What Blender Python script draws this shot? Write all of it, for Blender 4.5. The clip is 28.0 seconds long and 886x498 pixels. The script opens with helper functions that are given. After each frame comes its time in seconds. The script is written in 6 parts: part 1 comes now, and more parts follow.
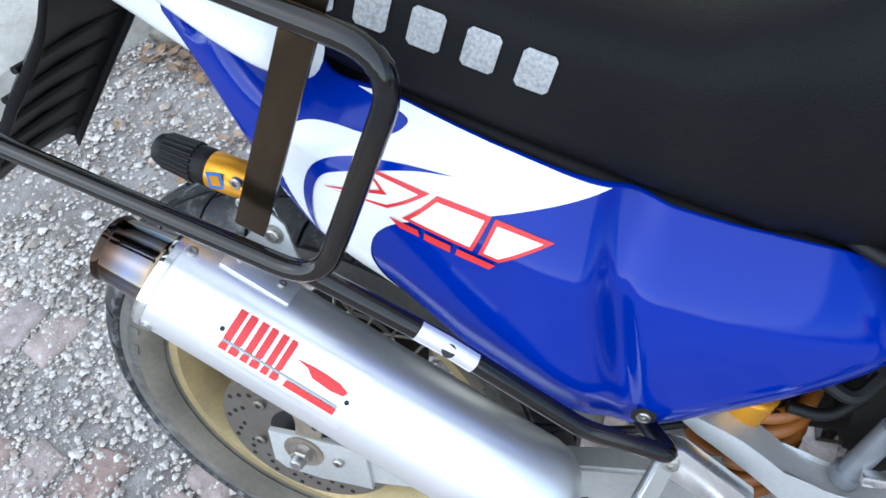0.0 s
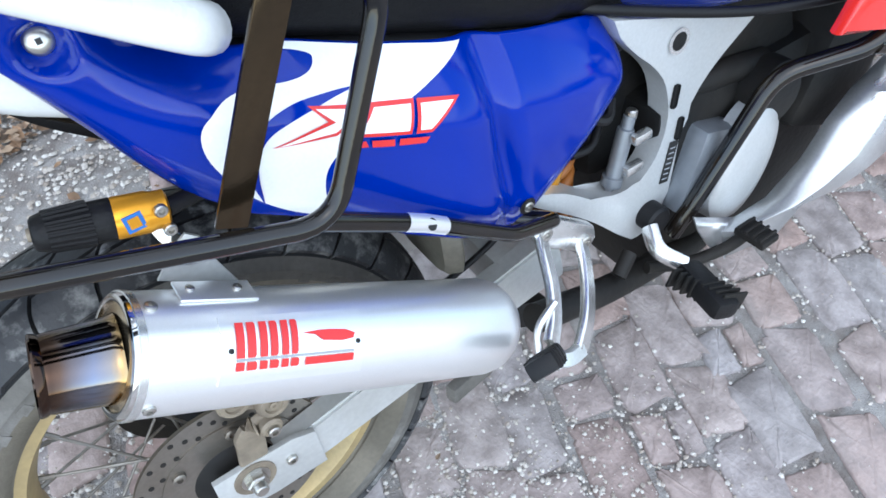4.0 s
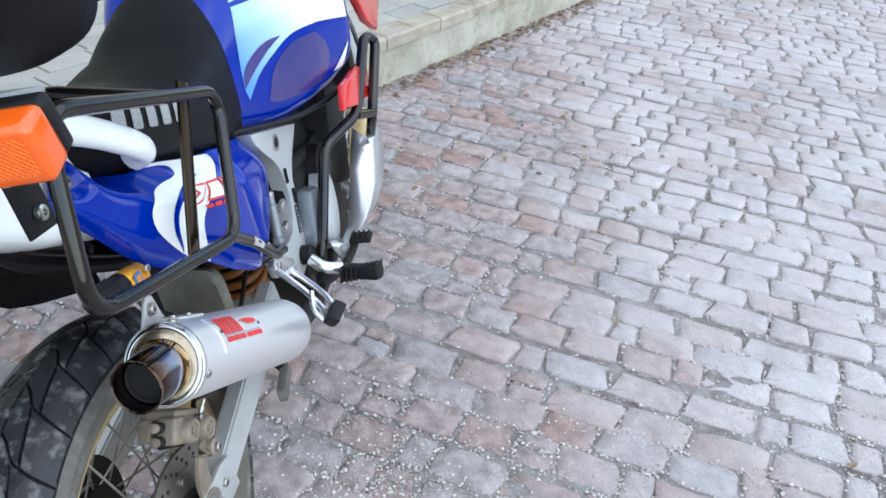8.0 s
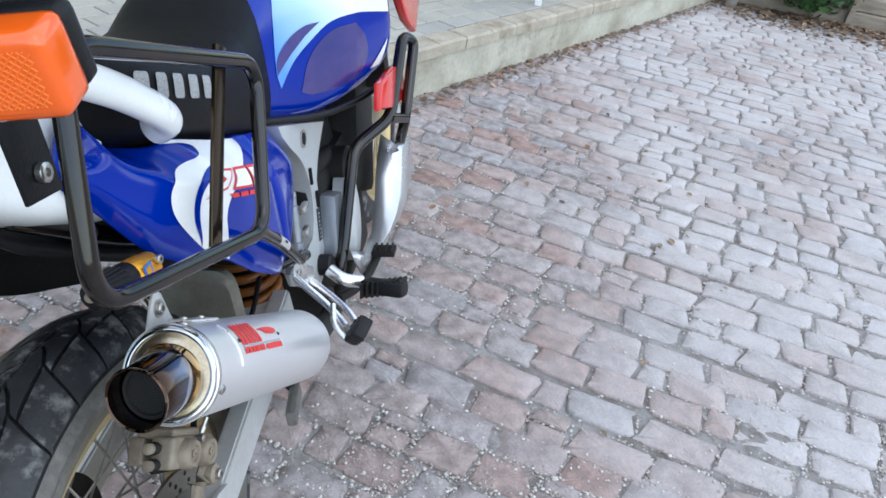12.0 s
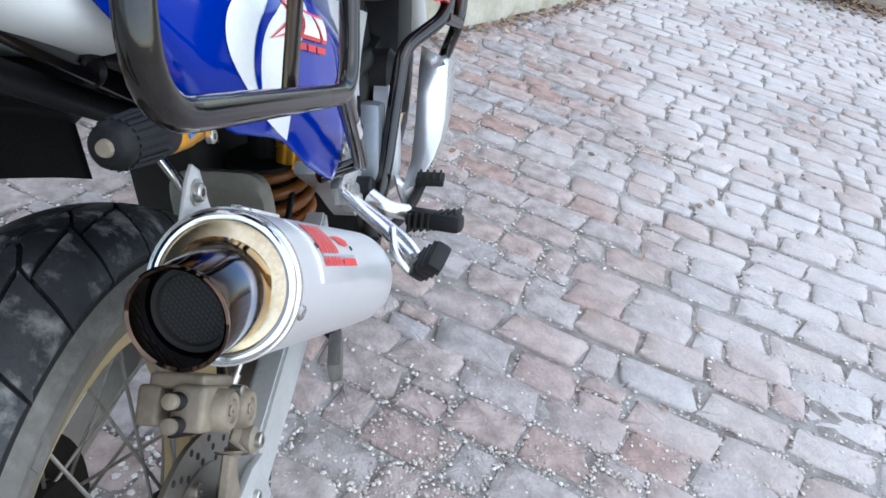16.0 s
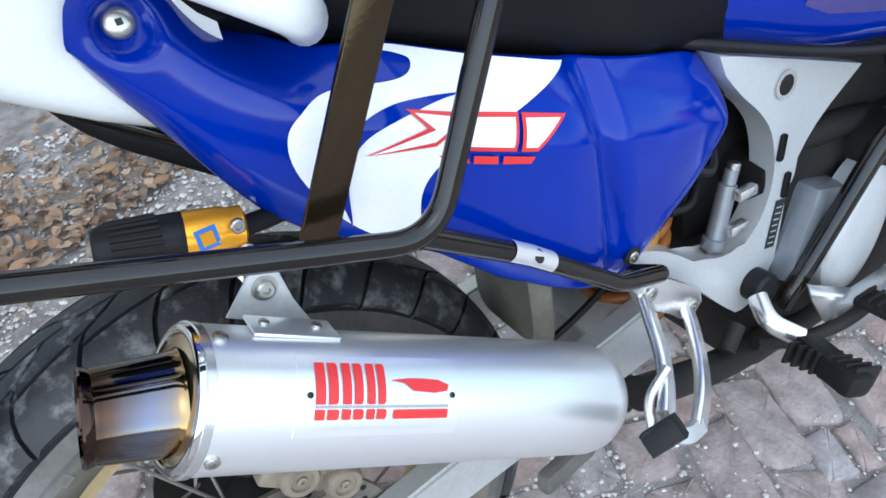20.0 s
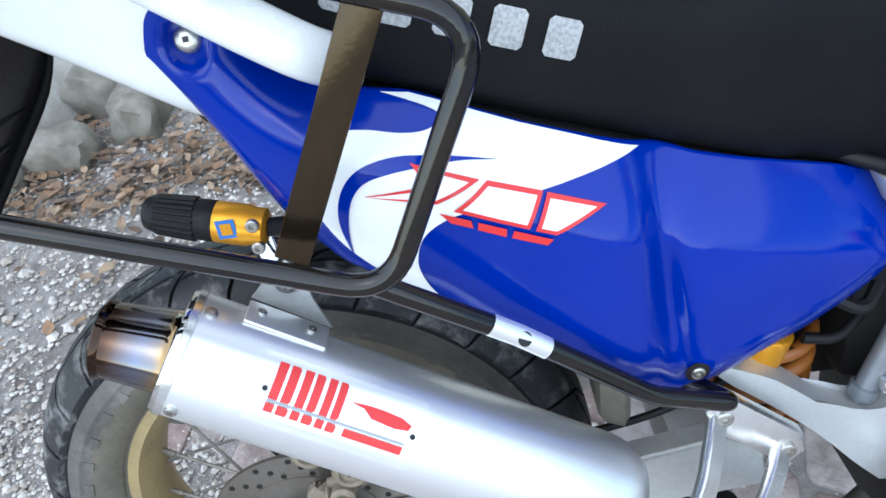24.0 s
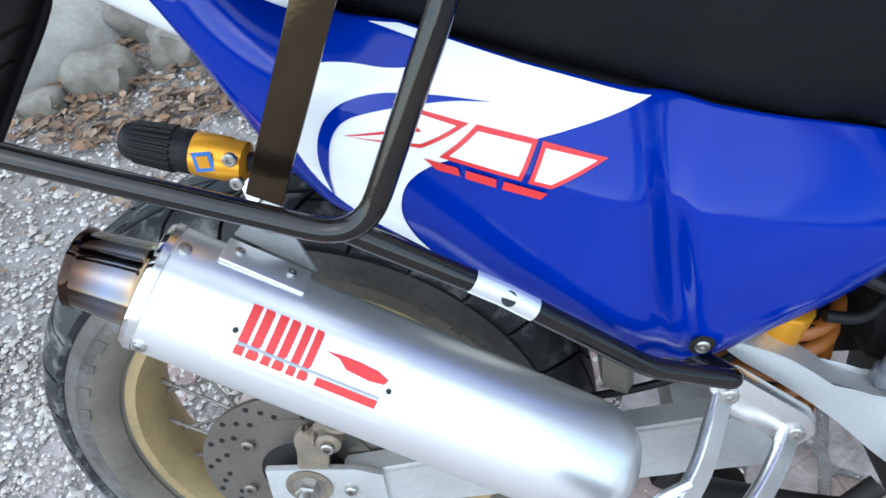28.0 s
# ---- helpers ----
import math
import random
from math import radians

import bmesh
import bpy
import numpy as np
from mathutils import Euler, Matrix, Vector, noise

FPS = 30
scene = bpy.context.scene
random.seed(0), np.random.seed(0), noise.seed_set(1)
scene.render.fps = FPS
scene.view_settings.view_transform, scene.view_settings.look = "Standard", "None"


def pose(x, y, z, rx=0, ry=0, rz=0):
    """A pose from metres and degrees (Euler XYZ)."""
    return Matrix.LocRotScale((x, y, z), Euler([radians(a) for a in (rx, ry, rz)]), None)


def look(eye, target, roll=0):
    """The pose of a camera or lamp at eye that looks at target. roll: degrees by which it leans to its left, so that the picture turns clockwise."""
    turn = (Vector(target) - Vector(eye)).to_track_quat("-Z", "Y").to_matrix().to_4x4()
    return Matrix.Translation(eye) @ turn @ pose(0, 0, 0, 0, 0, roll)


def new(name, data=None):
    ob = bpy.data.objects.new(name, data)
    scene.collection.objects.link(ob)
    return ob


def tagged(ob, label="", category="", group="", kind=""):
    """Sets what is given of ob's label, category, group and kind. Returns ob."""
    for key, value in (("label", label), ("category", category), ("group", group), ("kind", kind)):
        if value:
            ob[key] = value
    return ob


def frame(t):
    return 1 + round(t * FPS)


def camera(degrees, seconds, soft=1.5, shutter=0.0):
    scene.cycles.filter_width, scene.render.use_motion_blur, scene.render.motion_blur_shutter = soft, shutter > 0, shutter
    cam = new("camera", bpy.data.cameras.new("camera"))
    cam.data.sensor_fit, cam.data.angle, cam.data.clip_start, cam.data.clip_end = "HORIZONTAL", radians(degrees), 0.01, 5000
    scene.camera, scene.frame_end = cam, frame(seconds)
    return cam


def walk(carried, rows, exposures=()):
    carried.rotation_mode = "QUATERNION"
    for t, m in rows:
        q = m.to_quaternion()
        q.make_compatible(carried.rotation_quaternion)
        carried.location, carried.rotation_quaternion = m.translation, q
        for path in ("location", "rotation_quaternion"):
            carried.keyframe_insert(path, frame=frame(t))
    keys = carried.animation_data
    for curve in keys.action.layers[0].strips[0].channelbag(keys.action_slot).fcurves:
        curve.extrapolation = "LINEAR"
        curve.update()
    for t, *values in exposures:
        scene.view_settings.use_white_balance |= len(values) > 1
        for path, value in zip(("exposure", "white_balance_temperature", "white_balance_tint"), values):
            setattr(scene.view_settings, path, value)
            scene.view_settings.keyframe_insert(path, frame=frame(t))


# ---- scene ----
cam = camera(61.2, 28.0, soft=1.6)
PATH = [
    (0.0, (0.4113, -0.4302, 1.2096), (0.2405, -0.0774, 0.7553), -13.10),
    (0.5, (0.4105, -0.4314, 1.2098), (0.2474, -0.0737, 0.7566), -11.89),
    (1.0, (0.3951, -0.4337, 1.2140), (0.2556, -0.0705, 0.7573), -10.38),
    (1.5, (0.3620, -0.4511, 1.2231), (0.2574, -0.0840, 0.7602), -9.62),
    (2.0, (0.3172, -0.4677, 1.2299), (0.2549, -0.0848, 0.7721), -10.14),
    (2.5, (0.2667, -0.4976, 1.2331), (0.2594, -0.1077, 0.7771), -9.42),
    (4.5, (-0.0600, -0.4828, 1.2646), (0.1936, -0.2445, 0.7758), 2.15),
    (5.0, (-0.1569, -0.5200, 1.2792), (0.1445, -0.3194, 0.8008), 1.45),
    (5.5, (-0.2492, -0.5305, 1.2973), (0.0884, -0.3657, 0.8295), 1.24),
    (6.0, (-0.3384, -0.5006, 1.3189), (0.0333, -0.3818, 0.8631), 3.20),
    (6.5, (-0.4157, -0.4829, 1.3389), (-0.0138, -0.3930, 0.9026), 3.44),
    (7.0, (-0.4955, -0.4472, 1.3446), (-0.0594, -0.3911, 0.9363), 5.04),
    (7.5, (-0.5837, -0.4600, 1.3702), (-0.1173, -0.4212, 0.9947), 4.86),
    (8.0, (-0.6775, -0.4608, 1.3834), (-0.1843, -0.4440, 1.0421), 5.56),
    (8.5, (-0.7420, -0.4513, 1.3908), (-0.2322, -0.4511, 1.0745), 5.93),
    (9.0, (-0.7812, -0.4562, 1.4076), (-0.2637, -0.4622, 1.1040), 6.07),
    (9.5, (-0.7962, -0.4589, 1.4094), (-0.2770, -0.4677, 1.1088), 6.10),
    (10.0, (-0.8012, -0.4599, 1.4071), (-0.2813, -0.4698, 1.1077), 6.32),
    (10.5, (-0.7945, -0.4543, 1.4035), (-0.2750, -0.4672, 1.1035), 7.15),
    (11.0, (-0.7825, -0.4465, 1.3926), (-0.2630, -0.4618, 1.0929), 8.23),
    (11.5, (-0.7128, -0.4178, 1.3457), (-0.1935, -0.4265, 1.0453), 9.39),
    (12.0, (-0.5810, -0.3808, 1.2785), (-0.0745, -0.3664, 0.9570), 10.03),
    (12.5, (-0.4703, -0.3305, 1.1903), (0.0291, -0.2982, 0.8594), 10.56),
    (13.0, (-0.4120, -0.3053, 1.1270), (0.0848, -0.2475, 0.7955), 9.61),
    (13.5, (-0.3746, -0.2895, 1.0876), (0.1182, -0.2153, 0.7536), 9.34),
    (15.5, (-0.3971, -0.2450, 1.0408), (0.0985, -0.2383, 0.7027), 13.86),
    (16.0, (-0.4131, -0.2313, 1.0387), (0.0857, -0.2486, 0.7057), 14.51),
    (16.5, (-0.4192, -0.2297, 1.0404), (0.0789, -0.2531, 0.7068), 14.84),
    (17.0, (-0.4181, -0.2305, 1.0415), (0.0789, -0.2534, 0.7061), 14.85),
    (17.5, (-0.4122, -0.2508, 1.0504), (0.0794, -0.2552, 0.7063), 13.76),
    (18.0, (-0.3724, -0.3016, 1.0596), (0.0985, -0.2292, 0.6948), 9.33),
    (18.5, (-0.3064, -0.3638, 1.0954), (0.1150, -0.1835, 0.7082), 3.61),
    (19.0, (-0.2159, -0.4060, 1.1013), (0.1400, -0.1339, 0.7022), -0.43),
    (19.5, (-0.1272, -0.4325, 1.1168), (0.1671, -0.1097, 0.7055), -1.88),
    (20.0, (-0.0130, -0.4610, 1.1337), (0.2011, -0.0926, 0.7113), -3.62),
    (20.5, (0.0821, -0.5178, 1.1353), (0.2197, -0.1054, 0.7219), -5.86),
    (21.0, (0.2022, -0.5870, 1.1618), (0.2496, -0.1499, 0.7534), -8.74),
    (21.5, (0.2101, -0.5695, 1.1735), (0.2367, -0.1305, 0.7653), -8.14),
    (22.0, (0.2007, -0.5451, 1.1712), (0.2195, -0.1092, 0.7593), -8.44),
    (22.5, (0.2051, -0.5267, 1.1651), (0.2100, -0.0952, 0.7482), -9.29),
    (24.5, (0.2511, -0.4986, 1.1546), (0.2041, -0.0626, 0.7451), -10.29),
    (25.0, (0.2664, -0.4829, 1.1441), (0.2095, -0.0538, 0.7287), -9.51),
    (25.5, (0.2911, -0.4728, 1.1338), (0.2099, -0.0615, 0.7046), -11.42),
    (26.0, (0.2898, -0.4751, 1.1311), (0.2080, -0.0677, 0.6982), -11.59),
    (26.5, (0.2894, -0.4751, 1.1311), (0.2078, -0.0685, 0.6976), -11.66),
    (27.0, (0.2871, -0.4751, 1.1313), (0.2061, -0.0700, 0.6961), -11.73),
    (27.5, (0.2874, -0.4754, 1.1305), (0.2052, -0.0723, 0.6937), -11.80),
    (28.0, (0.2837, -0.4774, 1.1286), (0.2043, -0.0734, 0.6922), -11.61),
]
walk(cam, [(t, look(eye, target, roll)) for t, eye, target, roll in PATH], exposures=[(0.0, 0.90, 5780, 3), (5.0, 1.02, 5780, 3), (6.5, 0.98, 5780, 3), (9.0, 0.72, 5880, 4), (11.5, 0.70, 5860, 4), (13.0, 0.62, 5860, 4), (15.5, 0.92, 5860, 4), (18.0, 0.90, 5860, 4), (20.0, 0.86, 5780, 3), (21.5, 0.92, 5740, 2), (28.0, 0.90, 5740, 2)])

# ---- daylight: open shade under a bright sky ----
world = bpy.data.worlds.new("sky")
scene.world = world
world.use_nodes = True
wt = world.node_tree
sky = wt.nodes.new("ShaderNodeTexSky")
sky.sky_type = 'NISHITA'
sky.sun_disc = False
sky.sun_elevation, sky.sun_rotation = radians(50), radians(210)
sky.air_density, sky.dust_density, sky.ozone_density = 1.0, 1.0, 1.4
bg = wt.nodes["Background"]
wt.links.new(sky.outputs[0], bg.inputs[0])
bg.inputs[1].default_value = 0.15
sun = new("sun", bpy.data.lights.new("sun", 'SUN'))
sun.data.energy, sun.data.angle, sun.data.color = 2.1, radians(150), (1.0, 0.94, 0.86)
sun.matrix_world = look((-2.0, -3.2, 5.2), (0, 0, 0))

# ---- materials ----
def nodes_of(m):
    m.use_nodes = True
    return m.node_tree.nodes, m.node_tree.links, m.node_tree.nodes["Principled BSDF"]


def mat(name, color, rough=0.5, metal=0.0, second=None, scale=8.0, amount=0.5, fine=60.0, bump=0.0, rough_var=0.1, coat=0.0, rand=None, aniso=0.0, island=False, stretch=None, world_space=False, dust=None, spec=0.5, y_slope=False):
    """Paint, metal, rubber and the like: two scales of noise in colour, gloss and relief."""
    m = bpy.data.materials.new(name)
    n, l, p = nodes_of(m)
    p.inputs["Metallic"].default_value = metal
    p.inputs["Specular IOR Level"].default_value = spec
    p.inputs["Coat Weight"].default_value = coat
    p.inputs["Coat Roughness"].default_value = 0.04
    tc = n.new("ShaderNodeTexCoord")
    src = tc.outputs["Object"]
    if world_space:
        src = n.new("ShaderNodeNewGeometry").outputs["Position"]
    if stretch:
        mp = n.new("ShaderNodeMapping")
        mp.inputs["Scale"].default_value = stretch
        l.new(src, mp.inputs[0])
        src = mp.outputs[0]
    big = n.new("ShaderNodeTexNoise")
    big.inputs["Scale"].default_value, big.inputs["Detail"].default_value = scale, 5
    tiny = n.new("ShaderNodeTexNoise")
    tiny.inputs["Scale"].default_value, tiny.inputs["Detail"].default_value = fine, 4
    l.new(src, big.inputs["Vector"]), l.new(src, tiny.inputs["Vector"])
    ramp = n.new("ShaderNodeMapRange")
    ramp.inputs["From Min"].default_value, ramp.inputs["From Max"].default_value = 0.38, 0.68
    l.new(big.outputs["Fac"], ramp.inputs["Value"])
    mix = n.new("ShaderNodeMix")
    mix.data_type = 'RGBA'
    c2 = second or tuple(c * 0.72 for c in color)
    mix.inputs["A"].default_value, mix.inputs["B"].default_value = (*color, 1), (*c2, 1)
    mul = n.new("ShaderNodeMath")
    mul.operation = 'MULTIPLY'
    mul.inputs[1].default_value = amount
    l.new(ramp.outputs[0], mul.inputs[0]), l.new(mul.outputs[0], mix.inputs["Factor"])
    out = mix.outputs["Result"]
    if rand:
        rmix = n.new("ShaderNodeMix")
        rmix.data_type = 'RGBA'
        ramp2 = n.new("ShaderNodeValToRGB")
        el = ramp2.color_ramp.elements
        while len(el) < len(rand):
            el.new(0.5)
        for i, c in enumerate(rand):
            el[i].position, el[i].color = i / (len(rand) - 1), (*c, 1)
        if island:
            info = n.new("ShaderNodeNewGeometry")
            l.new(info.outputs["Random Per Island"], ramp2.inputs[0])
        else:
            info = n.new("ShaderNodeObjectInfo")
            l.new(info.outputs["Random"], ramp2.inputs[0])
        rmix.blend_type = 'MULTIPLY'
        rmix.inputs["Factor"].default_value = 1.0
        l.new(out, rmix.inputs["A"]), l.new(ramp2.outputs[0], rmix.inputs["B"])
        out = rmix.outputs["Result"]
    if dust:
        dn = n.new("ShaderNodeTexNoise")
        dn.inputs["Scale"].default_value, dn.inputs["Detail"].default_value, dn.inputs["Roughness"].default_value = dust[1], 7, 0.65
        l.new(src, dn.inputs["Vector"])
        dr = n.new("ShaderNodeMapRange")
        dr.inputs["From Min"].default_value, dr.inputs["From Max"].default_value = dust[2], dust[3]
        dr.inputs["To Max"].default_value = dust[4]
        level = dn.outputs["Fac"]
        if y_slope:
            # the pale tone grows stronger along y, from -0.30 to -1.15
            sep = n.new("ShaderNodeSeparateXYZ")
            l.new(src, sep.inputs[0])
            slope = n.new("ShaderNodeMapRange")
            slope.inputs["From Min"].default_value, slope.inputs["From Max"].default_value = -0.30, -1.15
            slope.inputs["To Min"].default_value, slope.inputs["To Max"].default_value = -0.20, 0.12
            l.new(sep.outputs["Y"], slope.inputs["Value"])
            add = n.new("ShaderNodeMath")
            l.new(level, add.inputs[0]), l.new(slope.outputs[0], add.inputs[1])
            level = add.outputs[0]
        l.new(level, dr.inputs["Value"])
        dm = n.new("ShaderNodeMix")
        dm.data_type = 'RGBA'
        dm.inputs["B"].default_value = (*dust[0], 1)
        l.new(dr.outputs[0], dm.inputs["Factor"]), l.new(out, dm.inputs["A"])
        out = dm.outputs["Result"]
    grain = n.new("ShaderNodeMix")
    grain.data_type, grain.blend_type = 'RGBA', 'MULTIPLY'
    grain.inputs["Factor"].default_value = min(0.5, amount * 0.6)
    l.new(out, grain.inputs["A"]), l.new(tiny.outputs["Fac"], grain.inputs["B"])
    gg = n.new("ShaderNodeMapRange")
    gg.inputs["To Min"].default_value, gg.inputs["To Max"].default_value = 0.55, 1.45
    l.new(tiny.outputs["Fac"], gg.inputs["Value"]), l.new(gg.outputs[0], grain.inputs["B"])
    l.new(grain.outputs["Result"], p.inputs["Base Color"])
    rr = n.new("ShaderNodeMapRange")
    rr.inputs["To Min"].default_value, rr.inputs["To Max"].default_value = max(0.02, rough - rough_var), min(1, rough + rough_var)
    l.new(big.outputs["Fac"], rr.inputs["Value"]), l.new(rr.outputs[0], p.inputs["Roughness"])
    if aniso:
        p.inputs["Anisotropic"].default_value = aniso
    if bump:
        b = n.new("ShaderNodeBump")
        b.inputs["Strength"].default_value, b.inputs["Distance"].default_value = min(1.0, bump), 0.002 * max(1.0, bump)
        l.new(tiny.outputs["Fac"], b.inputs["Height"]), l.new(b.outputs[0], p.inputs["Normal"])
    return m


BLUE = mat("blue_paint", (0.0006, 0.0195, 0.275), 0.12, second=(0.0005, 0.0145, 0.21), amount=0.25, spec=0.36, fine=400, rough_var=0.05)
WHITE = mat("white_paint", (0.82, 0.82, 0.80), 0.25, second=(0.76, 0.76, 0.73), amount=0.2, coat=0.3, fine=300)
VIOLET = mat("violet_decal", (0.03, 0.03, 0.16), 0.2, second=(0.08, 0.05, 0.2), amount=0.6, coat=0.4)
RED = mat("red_print", (0.62, 0.025, 0.025), 0.35, amount=0.2, fine=300)
RED_PAINT = mat("red_paint", (0.62, 0.02, 0.015), 0.2, amount=0.2, coat=0.6)
SEAT = mat("black_vinyl", (0.005, 0.005, 0.006), 0.40, second=(0.009, 0.009, 0.009), amount=0.7, fine=700, bump=0.5, rough_var=0.08, spec=0.11)
SILVER_PRINT = mat("silver_print", (0.42, 0.42, 0.42), 0.5, metal=0.3, second=(0.22, 0.22, 0.22), scale=350, amount=0.8, fine=900)
ALU = mat("brushed_aluminium", (0.90, 0.90, 0.90), 0.34, metal=0.78, second=(0.86, 0.86, 0.86), amount=0.35, fine=500, stretch=(1, 1, 6), rough_var=0.06)
CAST = mat("silver_painted_alloy", (0.50, 0.51, 0.51), 0.36, metal=0.35, second=(0.50, 0.49, 0.47), amount=0.45, fine=220, bump=0.10)
SWING = mat("anodised_aluminium", (0.60, 0.61, 0.60), 0.40, metal=0.5, second=(0.44, 0.43, 0.40), amount=0.5, fine=150)
POLISHED = mat("polished_aluminium", (0.74, 0.74, 0.73), 0.26, metal=0.9, second=(0.60, 0.58, 0.55), amount=0.4, fine=200)
SATIN = mat("satin_aluminium", (0.70, 0.70, 0.69), 0.40, metal=0.85, second=(0.58, 0.57, 0.55), scale=10, amount=0.5, fine=240, bump=0.06)
GUARD = mat("guard_aluminium", (0.58, 0.585, 0.59), 0.30, metal=0.75, second=(0.46, 0.45, 0.42), scale=10, amount=0.5, fine=240, bump=0.06)
STEEL = mat("dull_steel", (0.52, 0.51, 0.48), 0.3, metal=0.95, second=(0.34, 0.31, 0.27), amount=0.6)
# the brown second tone paints in reflections of the warm ground
BLACK = mat("black_enamel", (0.004, 0.004, 0.005), 0.10, second=(0.018, 0.012, 0.006), amount=0.7, scale=14, fine=250, bump=0.03, rough_var=0.06)
PLASTIC = mat("black_plastic", (0.006, 0.006, 0.007), 0.45, second=(0.013, 0.012, 0.012), amount=0.7, fine=300, bump=0.2, spec=0.22)
# greasy parts, and the backing blocks and patches that stand in for shade
DARK = mat("dark_grease_and_shade", (0.008, 0.008, 0.008), 0.6, second=(0.028, 0.024, 0.020), amount=0.8, fine=90, bump=0.4, spec=0.22)
RUBBER = mat("tyre_rubber", (0.014, 0.0145, 0.017), 0.5, second=(0.042, 0.042, 0.043), scale=14, amount=0.7, fine=160, bump=0.4, dust=((0.27, 0.27, 0.27), 32.0, 0.54, 0.68, 0.85), spec=0.4)
SHOULDER = mat("dusty_shoulder_rubber", (0.015, 0.0155, 0.018), 0.5, second=(0.042, 0.042, 0.043), scale=14, amount=0.7, fine=160, bump=0.4, dust=((0.23, 0.225, 0.215), 34.0, 0.50, 0.68, 0.85), spec=0.4)
GROOVE = mat("groove_rubber", (0.016, 0.016, 0.017), 0.8, amount=0.4, fine=150, bump=0.3, spec=0.2)
SIDEWALL = mat("dusty_sidewall", (0.100, 0.088, 0.067), 0.8, second=(0.185, 0.162, 0.125), scale=9, amount=0.8, fine=140, bump=0.5)
FLANK = mat("dusty_flank_rubber", (0.080, 0.074, 0.066), 0.7, second=(0.150, 0.140, 0.124), scale=11, amount=0.8, fine=150, bump=0.5, dust=((0.21, 0.20, 0.185), 13.0, 0.50, 0.66, 0.75), spec=0.3)
GOLD = mat("gold_rim", (0.50, 0.385, 0.19), 0.42, metal=0.5, second=(0.34, 0.27, 0.16), scale=18, amount=0.6, fine=160)
YELLOW = mat("gold_anodised", (0.80, 0.36, 0.02), 0.28, metal=0.6, amount=0.2, fine=300)
SPRING = mat("orange_spring", (0.24, 0.08, 0.012), 0.4, second=(0.2, 0.08, 0.02), amount=0.6)
LABEL_BLUE = mat("blue_label", (0.03, 0.16, 0.5), 0.4, amount=0.1)
DUSTY = mat("dusty_metal", (0.27, 0.225, 0.165), 0.6, metal=0.25, second=(0.14, 0.112, 0.085), scale=25, amount=0.8, fine=130, bump=0.3)
DISC = mat("brake_disc_steel", (0.27, 0.25, 0.22), 0.38, metal=0.85, second=(0.2, 0.17, 0.14), scale=20, amount=0.6, fine=200)
AMBER = mat("amber_lens", (0.80, 0.115, 0.006), 0.14, second=(0.62, 0.065, 0.004), amount=0.3, coat=0.5)
OLIVE = mat("dusty_plastic", (0.17, 0.155, 0.12), 0.75, second=(0.27, 0.25, 0.20), scale=14, amount=0.8, fine=120, bump=0.2)
# brown base colour paints in the ground reflected by black enamel
BROWN_REFLECT = mat("brown_reflection_enamel", (0.075, 0.053, 0.030), 0.16, metal=0.85, second=(0.035, 0.026, 0.018), amount=0.8, scale=9, fine=250, bump=0.05)
CASE = mat("case_plastic", (0.005, 0.004, 0.004), 0.5, second=(0.012, 0.011, 0.010), amount=0.7, fine=420, bump=0.5, spec=0.11)
AMBER_RIB = mat("amber_rib", (0.85, 0.17, 0.02), 0.45, amount=0.2, spec=0.2)
MIRROR = mat("polished_chrome", (0.72, 0.71, 0.70), 0.09, metal=1.0, second=(0.62, 0.58, 0.52), scale=20, amount=0.4, fine=300, rough_var=0.04)
PLATE_MAT = mat("plate_sheet", (0.92, 0.92, 0.92), 0.30, metal=0.74, amount=0.1, fine=300)
GREY_PRINT = mat("grey_print", (0.33, 0.34, 0.36), 0.4, amount=0.1)
BLACK_PRINT = mat("black_print", (0.01, 0.01, 0.01), 0.5, amount=0.1)
MESH_DARK = mat("soot_and_hole_shade", (0.02, 0.018, 0.016), 0.7, metal=0.4, amount=0.4)
CONCRETE = mat("rendered_concrete", (0.46, 0.44, 0.36), 0.85, second=(0.29, 0.265, 0.20), scale=4.5, amount=0.9, fine=45, bump=0.9, dust=((0.20, 0.165, 0.10), 7.0, 0.56, 0.70, 0.75))
EDGE = mat("edge_brick", (0.41, 0.365, 0.285), 0.85, second=(0.30, 0.265, 0.21), scale=9, amount=0.8, fine=60, bump=0.5, rand=[(0.97, 0.97, 0.97), (1.02, 1.01, 1.0)], world_space=True, dust=((0.19, 0.145, 0.09), 6.0, 0.54, 0.68, 0.75))
TERRACE = mat("terrace_tile", (0.37, 0.36, 0.325), 0.75, second=(0.31, 0.30, 0.275), scale=6, amount=0.7, fine=80, bump=0.3, rand=[(0.88, 0.89, 0.90), (1.0, 0.98, 0.94), (1.07, 1.05, 1.0)], island=True)
TERRACE_TILE = mat("terrace_tile_single", (0.37, 0.36, 0.325), 0.75, second=(0.31, 0.30, 0.275), scale=6, amount=0.7, fine=80, bump=0.3, rand=[(0.88, 0.89, 0.90), (1.0, 0.98, 0.94), (1.07, 1.05, 1.0)], world_space=True)
PAVER_COLS = [(0.80, 0.60, 0.54), (0.94, 0.83, 0.80), (0.96, 0.99, 1.05), (0.90, 0.71, 0.65), (1.04, 1.00, 1.00), (0.84, 0.86, 0.90), (0.97, 0.83, 0.80), (0.94, 0.91, 0.92)]
PAVER_LOOK = dict(second=(0.225, 0.198, 0.183), scale=24, amount=0.95, fine=130, bump=1.3, rand=PAVER_COLS, world_space=True, dust=((0.525, 0.495, 0.48), 1.5, 0.42, 0.68, 0.68), y_slope=True)
PAVER = mat("paver", (0.39, 0.352, 0.33), 0.8, **PAVER_LOOK)
